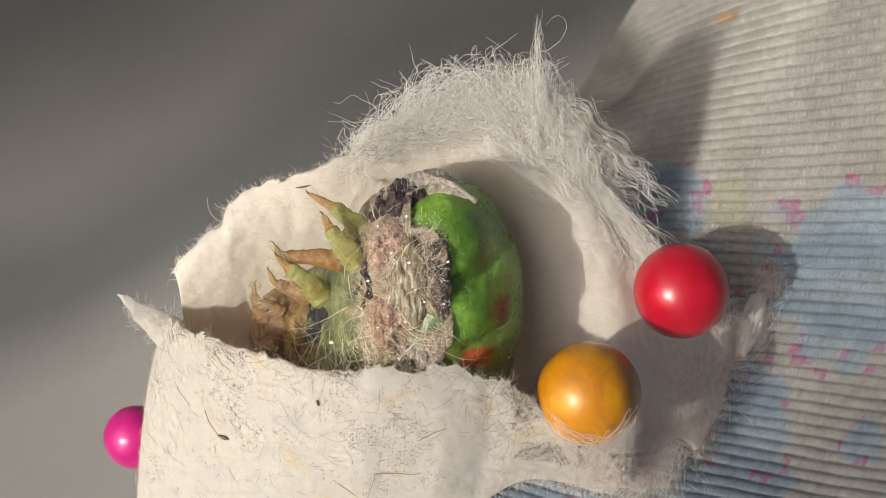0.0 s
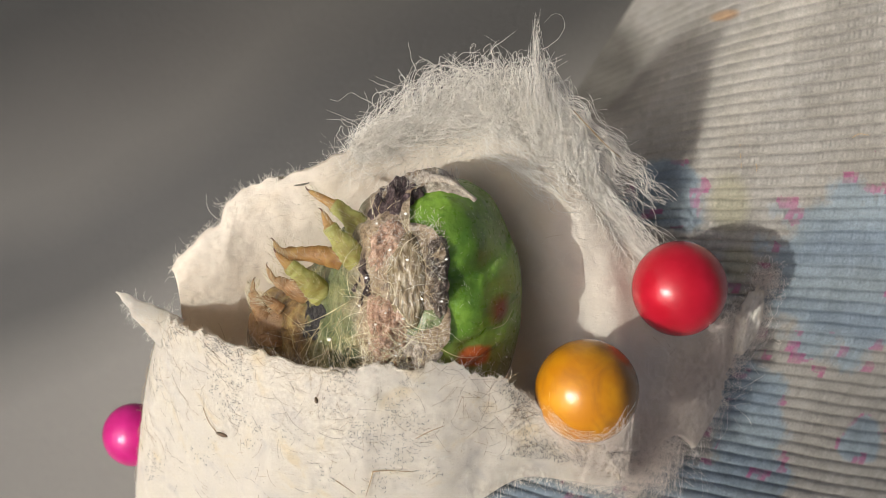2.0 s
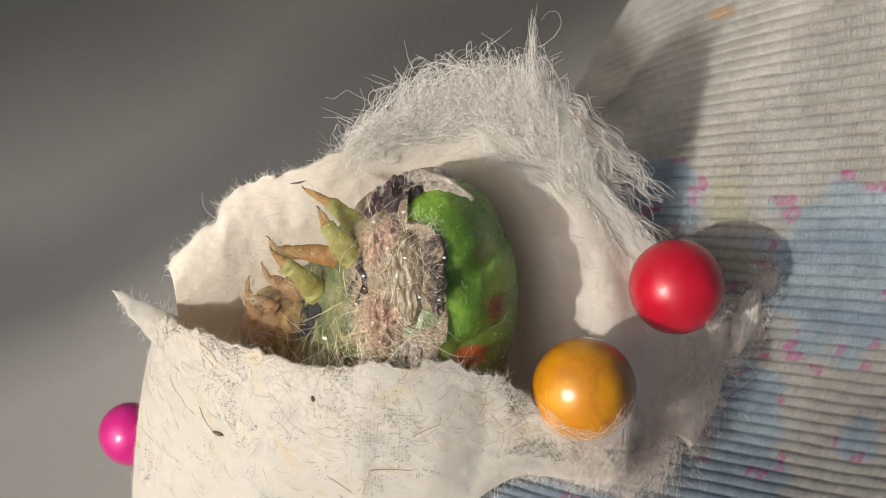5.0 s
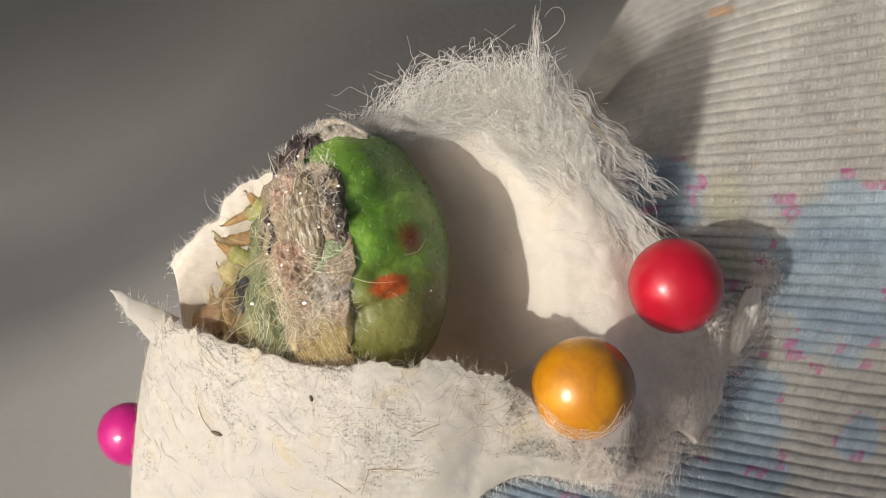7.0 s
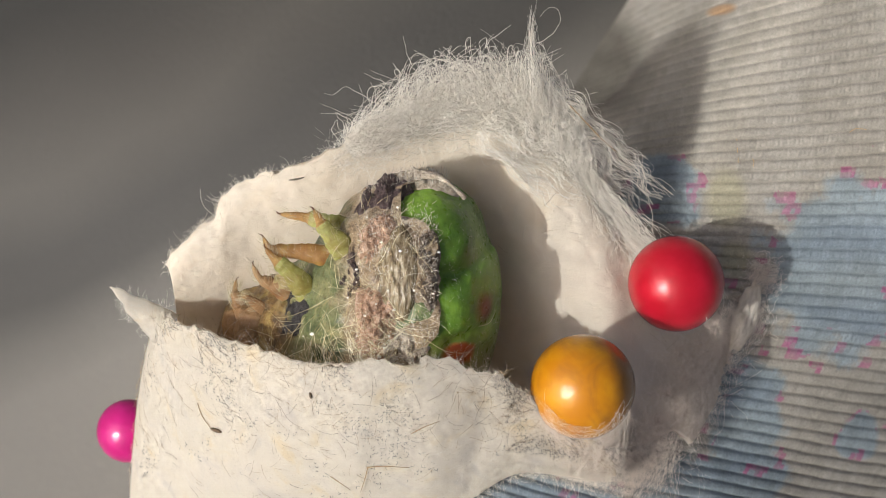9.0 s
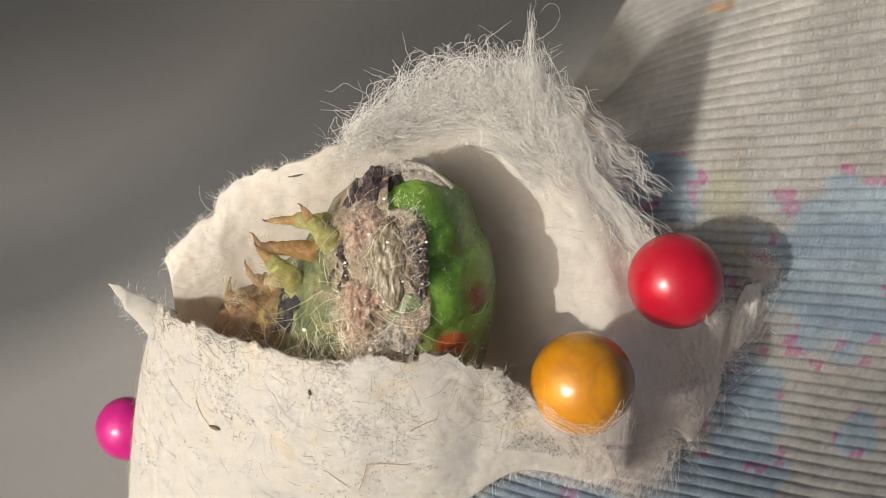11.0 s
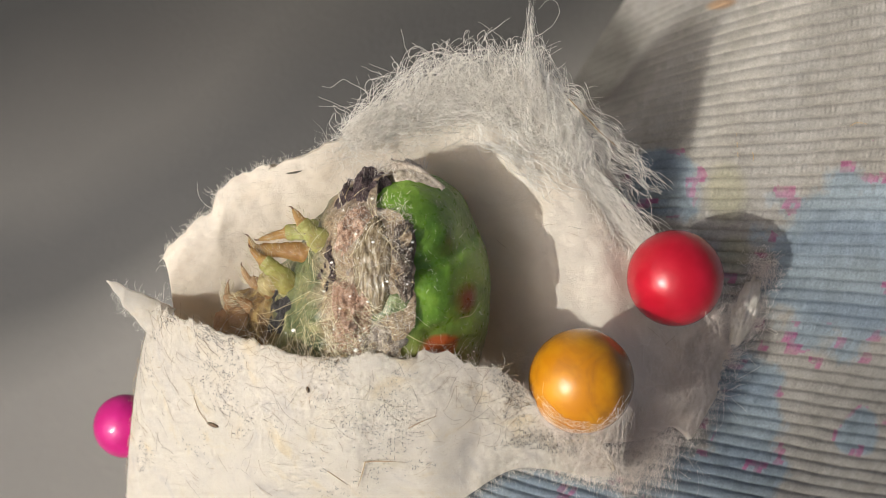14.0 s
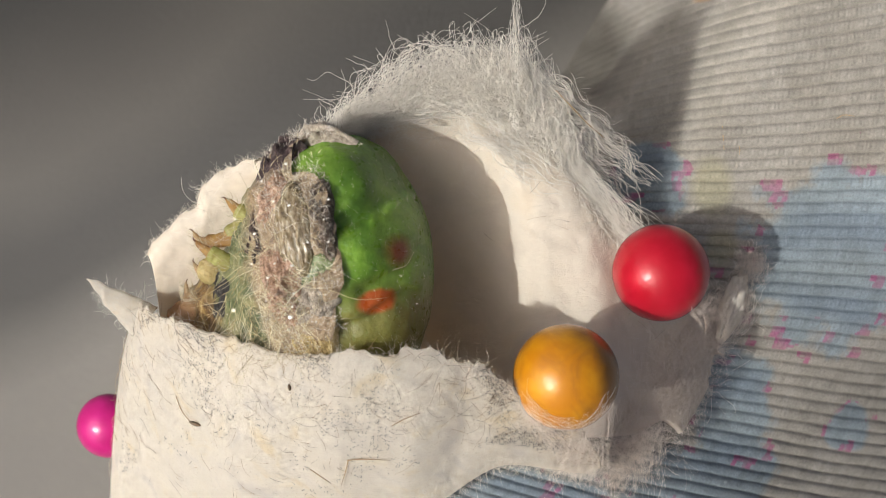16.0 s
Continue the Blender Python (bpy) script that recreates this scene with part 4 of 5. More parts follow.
def build_net(back, S):
    """The open web of threads that hangs from the rear rim over the cushion."""
    n = 380
    u = rng.uniform(0.54, 0.80, n)
    w = np.clip(u + rng.uniform(0.02, 0.16, n), 0.56, 0.84)
    a, _ = surface_at(S, u, rng.uniform(0.0, 0.10, n))
    b, _ = surface_at(S, w, rng.uniform(0.0, 0.10, n))
    mid = (u + w) / 2
    far = np.interp(mid, [0.56, 0.62, 0.70, 0.78, 0.83], [0.3, 0.7, 1.2, 1.4, 0.4])
    out = np.stack([np.full(n, 0.95), np.full(n, 0.22), rng.uniform(-0.35, 0.2, n)], 1)
    L = crimp(tangle(a, b, out, far * rng.uniform(0.0, 1.0, n), 40, 0.10), 0.05, 1.3)
    part("web", strands(L, rng.uniform(0.007, 0.013, n), taper=0.9), "thread", back, "open web of white silk threads", kind="stuff")
    # long wavy strands that stream from the tuft along the rim to the web's corner
    n = 400
    k = rng.uniform(-0.5, 1, n)[:, None, None]
    t0 = rng.uniform(0.0, 0.5, (n, 1))
    t = t0 + (np.minimum(t0 + rng.uniform(0.25, 0.8, (n, 1)), 1.0) - t0) * np.linspace(0, 1, 56)[None]
    t = t[..., None]
    # the strands gather into bundles that part and meet again, which leaves holes
    k = k + 0.085 * np.sin(k * 30.0 + 5.0 * np.sin(t * 6.0 + k * 9.0)) + rng.normal(0, 0.03, (n, 1, 1)) + 0.05 * np.sin(t * rng.uniform(5, 16, (n, 1, 1)) + rng.uniform(0, 6.28, (n, 1, 1)))
    a0, a1 = np.array((2.24, 5.27, 0.6)), np.array((4.6, 6.77, 0.8))
    b0, b1 = np.array((7.85, 0.88, -3.0)), np.array((10.04, 2.05, -3.9))
    a, b = a0 + k * (a1 - a0), b0 + k * (b1 - b0)
    c = (a + b) / 2 + np.array([0.25, 0.15, 0.1]) * k
    L = (1 - t) ** 2 * a + 2 * t * (1 - t) * c + t * t * b + rng.normal(0, 0.12, (n, 1, 3)) * np.array([0.6, 0.6, 2.2])
    L = crimp(L, 0.04, 1.1)
    part("web", strands(L, rng.uniform(0.008, 0.014, n), taper=0.85), "thread", back, "wavy strands streaming from the tuft", kind="stuff")
    # short cross threads
    m = 420
    i = rng.integers(0, n, m)
    p = L[i, rng.integers(4, 50, m)]
    way = np.stack([rng.normal(0.3, 0.7, m), rng.normal(0.2, 0.8, m), rng.normal(-0.1, 0.2, m)], 1)
    part("web", strands(curly(p, way, rng.uniform(0.2, 0.9, m), 9, 2.0), 0.008), "thread", back, "short cross threads", kind="stuff")
    # a brown fibre along the web's outer edge
    part("fibre", tube([(5.5, 5.62, 0.3), (6.2, 4.95, -0.2), (6.9, 4.3, -0.8), (7.6, 3.75, -1.2)], [0.02, 0.026, 0.024, 0.012], 6, 12), "straw", back, "straw-brown fibre at the web's edge")
    # the flange beside the pins is felted with fine floss
    lay = lying(S, 800, (0.5, 1.9), 1.0, width_u=(0.74, 1.0), width_v=(0.0, 1.0), off=0.01, arch=0.06, m=10)
    part("felt", strands(lay, rng.uniform(0.003, 0.006, len(lay))), "floss", back, "soft fine floss over the flange", kind="stuff")
    n = 1500
    u = rng.uniform(0.78, 1.0, n)
    p, nn = surface_at(S, u, rng.uniform(0, 0.05, n))
    q, _ = surface_at(S, u, np.full(n, 0.15))
    way = (p - q) / np.linalg.norm(p - q, axis=1, keepdims=True) + rng.normal(0, 0.7, (n, 3)) + np.array([0, 0, 0.25])
    part("felt", strands(curly(p, way, rng.uniform(0.2, 1.1, n), 10, 1.6), rng.uniform(0.003, 0.007, n)), "floss", back, "frayed floss along the flange", kind="stuff")


def top_at(S, x, y):
    """The height of the cushion or of the sheet S that lies on it."""
    coarse = S[::5, ::4].reshape(-1, 3)
    p = np.stack([np.ravel(x), np.ravel(y)], 1)
    d = ((p[:, None] - coarse[None, :, :2]) ** 2).sum(2)
    i = d.argmin(1)
    sheet_z = np.where(d[np.arange(len(p)), i] < 0.3, coarse[i, 2], -99).reshape(np.shape(x))
    return np.maximum(cushion_height(x, y), sheet_z)


def build_floss(S):
    """Loose floss that lies on the cushion beside the pins."""
    ob = thing("floss", (13.9, -2.97, -5.1), "loose tufts of cream floss on the knitted cushion", "floss", kind="stuff")
    spots = [((13.57, -3.53), 0.75, 1200, 0.8), ((14.33, -1.63), 0.6, 300, 0.7), ((11.21, -6.33), 1.6, 700, 0.9), ((9.3, -8.99), 1.5, 800, 0.9), ((12.48, -4.55), 1.1, 350, 0.8), ((8.28, -9.76), 1.0, 600, 0.8)]
    for (cx, cy), r, n, curl in spots:
        x = rng.normal(cx, r * 0.55, (2, n))
        y = rng.normal(cy, r * 0.70, (2, n))
        z = top_at(S, x, y) + 0.15
        a, b = np.stack([x[0], y[0], z[0]], 1), np.stack([x[1], y[1], z[1]], 1)
        out = np.stack([rng.normal(0.1, 0.5, n), rng.normal(0.2, 0.5, n), np.full(n, 0.9)], 1)
        L = tangle(a, b, out, rng.gamma(2.0, 0.17, n), 20, 0.10, 0.25)
        L[..., 2] = np.maximum(L[..., 2], top_at(S, L[..., 0], L[..., 1]) + 0.12)
        part("tuft", strands(L, rng.uniform(0.0022, 0.0055, n), taper=0.8), "floss", ob, "loose tuft of fine floss", kind="stuff")
    # a thin veil drawn up round the amber pin's head
    head, r = np.array((5.92, -5.87, 1.9)), 2.13
    n = 100
    th = np.radians(rng.uniform(212, 326, n))[:, None] + np.radians(rng.normal(0, 15, n))[:, None] * np.linspace(-1, 1, 20)[None]
    rho = r * np.clip(rng.uniform(0.74, 1.02, n)[:, None] + 0.05 * np.sin(np.linspace(0, 5, 20)[None] + rng.uniform(0, 6, (n, 1))), 0.6, 1.03)
    rho = np.minimum(rho, r * 0.97)
    z = np.sqrt(np.maximum((r + 0.06) ** 2 - rho ** 2, 0.0))
    L = head + np.stack([rho * np.cos(th), rho * np.sin(th), z], -1)
    part("veil", strands(L, rng.uniform(0.0025, 0.005, n), taper=0.8), "floss", ob, "thin veil of floss round a pin head", kind="stuff")
    n = 260
    th = np.radians(rng.uniform(205, 335, n))
    rho = r * rng.uniform(0.86, 1.03, n)
    a = head + np.stack([rho * np.cos(th), rho * np.sin(th), np.sqrt(np.maximum((r + 0.08) ** 2 - rho ** 2, 0.0))], 1)
    b = np.array((6.75, -9.9, -0.8)) + rng.normal(0, 0.55, (n, 3)) * np.array([1.2, 0.8, 0.3])
    L = tangle(a, b, np.stack([np.cos(th), np.sin(th), np.full(n, 0.25)], 1), rng.uniform(0.05, 0.35, n), 22, 0.06, 0.12)
    part("veil", strands(L, rng.uniform(0.0025, 0.005, n), taper=0.8), "floss", ob, "floss drawn together below a pin head", kind="stuff")
    # a few loose threads that curl round the red pin's head
    n = 16
    a = np.array((11.45, -3.35, -0.9)) + rng.normal(0, 0.25, (n, 3))
    L = curly(a, rng.normal(0, 0.6, (n, 3)) + np.array([0.5, -0.1, 0.5]), rng.uniform(0.8, 2.2, n), 24, 1.4)
    part("loop", strands(L, rng.uniform(0.006, 0.011, n), taper=0.7), "floss", ob, "curled loose threads beside a pin head", kind="stuff")
    # a felted clump under the threads
    c = (13.55, -3.3, -4.95)
    bm = ball((0, 0, 0), 1.0, (0.5, 1.5, 0.36), 0.25, 5, 3.3)
    bmesh.ops.transform(bm, matrix=Matrix.Translation(c) @ pose(0, 0, 0, 0, 0, -18), verts=bm.verts)
    part("clump", bm, "silk", ob, "felted clump of floss")
    return ob


def build_lint():
    """Single dark hairs that lie on the knitting."""
    for line in (((13.21, 4.55), (13.24, 3.84), (13.29, 3.25)), ((13.85, 3.79), (13.95, 3.53), (13.92, 3.28)), ((18.19, 4.85), (18.5, 5.01), (18.96, 4.95))):
        pts = [(x, y, float(cushion_height(np.array(x), np.array(y))) + 0.16) for x, y in line]
        ob = thing("lint", pts[0], "single thin dark hair lying on the knitted cushion", "hair", "hairs on the cushion")
        part("hair", tube(pts, [0.014, 0.016, 0.008], 5, 8), "straw", ob)


# ---- pins ----
def build_pin(name, centre, r, mat, lean, label):
    """A ball-headed dressmaking pin: head, collar and shaft."""
    c = Vector(centre)
    d = Vector(lean).normalized()
    ob = thing(name, c, label, "pin", "ball-headed pins")
    bm = bmesh.new()
    bmesh.ops.create_uvsphere(bm, u_segments=48, v_segments=32, radius=r)
    bmesh.ops.translate(bm, vec=c, verts=bm.verts)
    part("head", bm, mat, ob)
    part("collar", tube([c + d * (r * 0.96), c + d * (r * 1.04), c + d * (r * 1.14)], [r * 0.22, r * 0.17, r * 0.10], 12, 6), mat, ob)
    part("shaft", tube([c + d * r, c + d * (r + 6), c + d * (r + 14)], [0.20, 0.20, 0.03], 8, 8), "steel", ob, "thin steel shaft")
    return ob


# ---- the pupa in its shed larval skin ----
# the body's stations along its length: place, radius, and the centre's offset across and up
STATIONS = np.array([
    (-9.3, 0.05, -4.3, -3.3), (-8.9, 0.9, -4.3, -3.2), (-8.2, 1.5, -4.3, -2.9), (-7.2, 2.0, -4.25, -2.5), (-6.2, 2.4, -4.2, -1.9), (-5.0, 2.9, -3.8, -1.2),
    (-3.8, 3.4, -3.0, -0.5), (-2.6, 3.8, -2.4, -0.1), (-1.0, 4.0, -2.0, 0.15), (0.3, 3.95, -1.95, 0.15), (1.4, 3.55, -1.95, 0.0),
    (2.1, 2.8, -2.0, -0.2), (2.55, 2.0, -2.05, -0.3), (2.85, 1.1, -2.1, -0.4), (2.98, 0.05, -2.15, -0.45)])


def on_body(x, phi, off=0.0):
    """A place on the body: x along it, phi round it in degrees from the top towards the rear wall."""
    x = np.asarray(x, dtype=float)
    a = np.radians(np.asarray(phi, dtype=float))
    r, cy, cz = (np.interp(x, FINE[:, 0], FINE[:, k]) for k in (1, 2, 3))
    r = r + off
    # the belly side, towards the outer wall, is fuller
    wide = 1.12 + 0.30 * np.clip((-np.sin(a) - 0.4) / 0.6, 0, 1)
    return np.stack(np.broadcast_arrays(x, cy + wide * r * np.sin(a), cz + r * np.cos(a)), -1)


FINE = spline(STATIONS, 400)
GROOVES = [[(2.46, 0.52), (2, -0.48), (1.23, -1.21), (-0.2, -1.53)], [(2.75, -2.71), (2.19, -3.62), (0.82, -4.26)], [(2.19, -4.53), (0.82, -5.26), (-0.32, -5.44)]]
PIVOT = (-3.0, -2.0, 0.0)


def groove_depth(p):
    """Creases between the swollen segments."""
    d = np.zeros(len(p))
    for g, deep, wide in zip(GROOVES, (0.55, 0.32, 0.28), (0.42, 0.30, 0.27)):
        line = spline([(*q, 0) for q in g], 30)[:, :2]
        near = np.sqrt(((p[:, None, :2] - line[None]) ** 2).sum(2)).min(1)
        d += deep * np.exp(-(near / wide) ** 2) * np.clip(p[:, 2] + 1.5, 0, 1)
    return d


def body_shape(x0, x1, nx, na, off, ruffle, seed, ragged=0.0):
    xs = np.linspace(0, 1, nx) * (x1 - x0) + x0
    ph = np.linspace(-180, 180, na, endpoint=False)
    X, P = np.meshgrid(xs, ph, indexing="ij")
    if ragged:
        edge = bumps(on_body(np.full(na, x1), ph), 0.9, 4, seed) * ragged - 2.0 * np.exp(-((ph - 48) / 9.0) ** 2) - 1.7 * np.clip((-ph - 22) / 30.0, 0, 1) - 0.7 * np.clip((ph - 12) / 26.0, 0, 1) ** 2
        X = X + edge[None, :] * np.clip((X - x1 + 1.5) / 1.5, 0, 1)
    p = on_body(X.ravel(), P.ravel(), off)
    q = on_body(X.ravel(), P.ravel(), off + 1.0)
    n = q - p
    k = ruffle * bumps(p, 0.8, 4, seed) - groove_depth(p) * (1.0 if not ragged else 0.25)
    return p + n * k[:, None], grid_faces(nx, na, True)


def blob(x, phi, dx, dphi, lift, ruffle, seed, edge=0.25, nx=40, turn=0.0, ribs=0):
    """A crumpled patch with an uneven outline that lies over the body."""
    na = 96
    rr = np.linspace(0, 1, nx)
    aa = np.linspace(0, 2 * math.pi, na, endpoint=False)
    R, A = np.meshgrid(rr, aa, indexing="ij")
    wob = 1 + edge * np.array([noise.fractal(Vector((math.cos(a) * 1.5 + seed, math.sin(a) * 1.5, seed)), 1.0, 2.0, 3) for a in aa])[None, :]
    t = math.radians(turn)
    ca, sa = R * wob * np.cos(A), R * wob * np.sin(A)
    X = x + dx * (ca * math.cos(t) - sa * math.sin(t))
    P = phi + dphi * (ca * math.sin(t) + sa * math.cos(t))
    X, P = X.ravel(), P.ravel()
    p = on_body(X, P)
    n = on_body(X, P, 1.0) - p
    rise = lift * np.sqrt(np.clip(1 - R.ravel() ** 2.6, 0, 1)) - 0.10 * R.ravel() ** 6
    ridge = 0.5 - np.abs(bumps(p, 1.5, 3, seed + 7.0))
    k = rise + ruffle * (0.8 * bumps(p, 2.1, 6, seed + 2.0) + 0.5 * ridge - 0.15) * np.clip(1.15 - R.ravel(), 0.25, 1)
    if ribs:
        # ridges that run the long way and draw together at both ends
        lat = np.clip((ca / np.sqrt(np.clip(1.15 - sa ** 2, 0.1, None))).ravel(), -1.2, 1.2)
        k = k + 0.042 * np.sin(lat * ribs * 2.2 + 4.0 * bumps(p, 0.8, 3, seed)) * (0.6 + bumps(p, 1.3, 2, seed + 3.0)) * np.clip(1.1 - R.ravel(), 0, 1) ** 0.5
    return p + n * k[:, None], grid_faces(nx, na, True)


def hairs_on(n, xr, pr, length, lean, curl=0.35, off=0.1, m=9):
    x = rng.uniform(*xr, n)
    ph = rng.uniform(*pr, n)
    p = on_body(x, ph, off)
    nn = on_body(x, ph, off + 1.0) - p
    way = nn * rng.uniform(0.15, 0.9, (n, 1)) + np.array(lean) + rng.normal(0, 0.5, (n, 3))
    return curly(p, way, rng.uniform(*length, n), m, curl)


def rough_tube(line, radii):
    """A limb with uneven, wrinkled sides."""
    m = 3 * len(radii)
    u = np.linspace(0, 1, m)
    rings = np.interp(u, np.linspace(0, 1, len(radii)), radii) * (1 + 0.03 * np.sin(u * len(radii) * 2.1))
    v, f = tube(line, rings, 18, m)
    c = spline(line, m)
    c = np.repeat(np.vstack([c[:1], c, c[-1:]]), 18, axis=0)
    w = c + (v - c) * (1 + 0.14 * bumps(v, 1.7, 3, 3.0) + 0.07 * bumps(v, 5.0, 3, 9.0))[:, None]
    # dried flat
    w[:, 2] = c[:, 2] + (w[:, 2] - c[:, 2]) * 0.7
    return w, f


def build_pupa():
    ob = thing("pupa", PIVOT, "glossy green pupa wriggling out of its wrinkled hairy larval skin", "pupa")
    # live body
    body = part("body", body_shape(-4.0, 2.975, 150, 200, 0.0, 0.10, 4.0), "green", ob, "swollen glossy green body in soft segments")
    # shed skin: a loose sleeve, open towards the green end
    skin = part("larval_skin", body_shape(-9.28, 0.36, 150, 150, 0.25, 0.30, 21.0, 0.30), "skin", ob, "wrinkled olive larval skin, half shed")
    part("fold", blob(-1.93, 63.0, 1.0, 16, 0.58, 0.6, 31.0, 0.45, 50), "crest", skin, "dark purple-brown crumpled fold")
    part("fold", blob(-0.33, 68.5, 1.15, 8, 0.5, 0.5, 33.0, 0.6, 40), "grey", skin, "grey hairy crumpled fold")
    part("fold", blob(-2.12, 31.5, 0.85, 17, 0.36, 0.42, 35.0, 0.5, 44), "peach", skin, "peach-brown crumpled fold")
    part("fold", blob(-0.06, 12, 0.50, 25, 0.40, 0.55, 36.0, 0.35, 50), "rim", skin, "dark speckled rim of the skin")
    part("sac", blob(-1.25, 9, 0.86, 25, 0.70, 0.16, 37.0, 0.16, 70, ribs=9), "sac", skin, "ribbed greyish translucent sac")
    part("sac", blob(-0.49, -15, 0.95, 9, 0.28, 0.08, 39.0, 0.25), "glass", skin, "smooth green sac below")
    part("fold", blob(-2.18, -11, 1.10, 20, 0.65, 0.6, 41.0, 0.45, 54), "peach", skin, "peach-pink hairy clump")
    part("fold", blob(-3.25, 18, 0.42, 15, 0.30, 0.40, 42.0, 0.5), "crest", skin, "dark crease")
    part("fold", blob(-1.05, -28.5, 1.05, 9, 0.42, 0.5, 43.0, 0.5, 44), "grey", skin, "grey-white crumbly fold")
    part("patch", blob(-5.66, 21, 0.75, 30, 0.24, 0.22, 45.0, 0.2), "black", skin, "velvety black patch")
    x, ph = (-1.9, -37)
    part("fringed_plate", blob(x, ph - 9, 1.55, 12, 0.42, 0.12, 47.0, 0.2), "gold", skin, "golden fringed plate under the skin's edge")
    teeth = []
    for row in range(4):
        xs = np.linspace(x - 1.35, x + 1.0, 34) + rng.normal(0, 0.03, 34)
        p0 = on_body(xs, ph - 2.5 - 4.6 * row + rng.normal(0, 0.5, 34), 0.55)
        p1 = on_body(xs + 0.06, ph - 6.0 - 4.6 * row + rng.normal(0, 0.7, 34), 0.66)
        mid = (p0 + p1) / 2 + np.array([0.05, 0, 0.10])
        teeth += [np.stack([a, b, c]) for a, b, c in zip(p0, mid, p1)]
    part("fringe", strands([spline(t, 7) for t in teeth], 0.019, 5, 0.4), "comb", skin, "combs of short golden bristles", kind="stuff")
    # curled strip that ends free over the green
    tip = [on_body(-0.33, 62.5, 0.60), on_body(0.36, 58.5, 0.72), on_body(0.95, 54.5, 0.66), on_body(1.42, 53.0, 0.5)]
    part("strip", tube(tip, [0.20, 0.12, 0.08, 0.11], 8, 14), "grey", skin, "dry curled strip of skin")
    # brown shrunken front end
    part("lobe", ball((-8.01, -3.6, -1.2), 0.55, (1.5, 1.5, 0.7), 0.12, 5, 2.0), "leg_brown", skin, "brown shrunken lobe")
    part("lobe", ball((-7.2, -3.6, -0.6), 0.7, (1.5, 1.2, 0.5), 0.12, 5, 5.0), "leg_brown", skin, "brown translucent membrane")
    part("lobe", ball((-6.1, -1.9, 0.4), 0.5, (1.0, 1.1, 0.5), 0.14, 5, 6.0), "leg_yellow", skin, "yellow translucent membrane")
    # this lump stands in for the dark shadow area below the lobes
    part("patch", ball((-7.69, -4.03, -0.3), 0.5, (1.1, 0.7, 0.5), 0.14, 5, 7.0), "leg_brown", skin, "brown lump in place of the shadow below the front end")

    part("membrane", blob(-3.78, 29.5, 0.95, 16, 0.22, 0.22, 51.0, 0.35), "skin", skin, "green membrane round the legs")
    part("membrane", blob(-6.13, 31, 0.55, 22, 0.16, 0.15, 53.0, 0.35), "leg_green", skin, "yellow-green membrane round the legs")

    def leg(stations, width, mat, claw, label, pivot=None):
        """A jointed leg: swollen segments that narrow towards a hooked claw."""
        c = spline(stations, 40)
        u = np.linspace(0, 1, 40)
        radii = width * np.interp(u, [0, 0.2, 0.42, 0.46, 0.66, 0.70, 0.92, 1.0], [1.05, 0.98, 0.86, 0.66, 0.62, 0.40, 0.26, 0.10])
        k = 26
        q = part("leg", rough_tube(c[:k + 1], radii[:k + 1]), mat, ob, label, pivot=pivot)
        part("foot", rough_tube(c[k:], radii[k:] * 0.92), "leg_brown" if mat == "leg_brown" else "leg_amber", q, "amber end joint")
        b = c[-1]
        d = (c[-1] - c[-3]) / np.linalg.norm(c[-1] - c[-3])
        s = np.array([d[1], -d[0], 0.1])
        end = radii[-1]
        part("claw", tube([b - d * 0.08, b + d * 0.20 * width + s * claw * 0.02, b + d * 0.36 * width + s * claw * 0.10], [end * 0.9, end * 0.6, 0.012], 8, 8), "claw", q, "dark hooked claw")
        stations = list(c)
        bristle = []
        c = spline(stations, 22)
        for k in range(150):
            i = rng.integers(4, 21)
            o = rng.normal(0, 1, 3)
            o -= d * (o @ d)
            o /= np.linalg.norm(o)
            r = np.interp(i / 21, u, radii)
            bristle.append(spline([c[i] + o * r * 0.9, c[i] + o * (r + 0.10) + d * 0.10, c[i] + o * (r + 0.18) + d * rng.uniform(0.15, 0.42)], 5))
        part("bristles", strands(bristle, 0.007), "gold_hair", q, kind="stuff")
        return q

    root = (-3.16, -0.32, 2.6)
    pair = [
        leg([(-2.67, -0.16, 1.5), (-3.45, 0.76, 1.8), (-4.42, 1.61, 1.7), (-5.47, 2.24, 1.5)], 0.54, "leg_green", 1, "yellow-green jointed leg with amber tip", root),
        leg([(-3.17, -1.12, 2.4), (-3.86, 0.02, 2.8), (-4.44, 0.84, 2.9), (-4.72, 1.45, 2.8)], 0.54, "leg_green", -1, "yellow-green jointed leg with amber tip", root),
    ]
    rest = [
        leg([(-3.13, -1.14, 0.6), (-4.13, -0.67, 1.5), (-5.16, -0.39, 1.6), (-6.2, -0.3, 1.6), (-6.77, -0.14, 1.6), (-7, 0.25, 1.6)], 0.46, "leg_amber", -1, "amber jointed leg"),
        leg([(-4.54, -3.02, 0.4), (-5.27, -1.92, 1.3), (-5.97, -1.13, 1.8), (-6.52, -0.62, 1.9), (-6.88, -0.21, 1.9)], 0.54, "leg_green", 1, "yellow-green jointed leg"),
        leg([(-5.3, -2.82, -0.6), (-6.17, -2.08, 0.4), (-6.82, -1.66, 0.5), (-7.28, -1.42, 0.6), (-7.53, -0.91, 0.6)], 0.42, "leg_brown", 1, "short brown curled leg"),
        leg([(-7.91, -3.29, -0.6), (-8.23, -2.62, -0.5), (-8.38, -2.05, -0.4), (-8.34, -1.54, -0.4)], 0.34, "leg_brown", 1, "short brown curled leg"),
        leg([(-7.16, -2.8, -0.2), (-7.73, -2.33, 0), (-8.07, -2.21, 0.1)], 0.24, "leg_brown", -1, "short brown curled leg"),
    ]
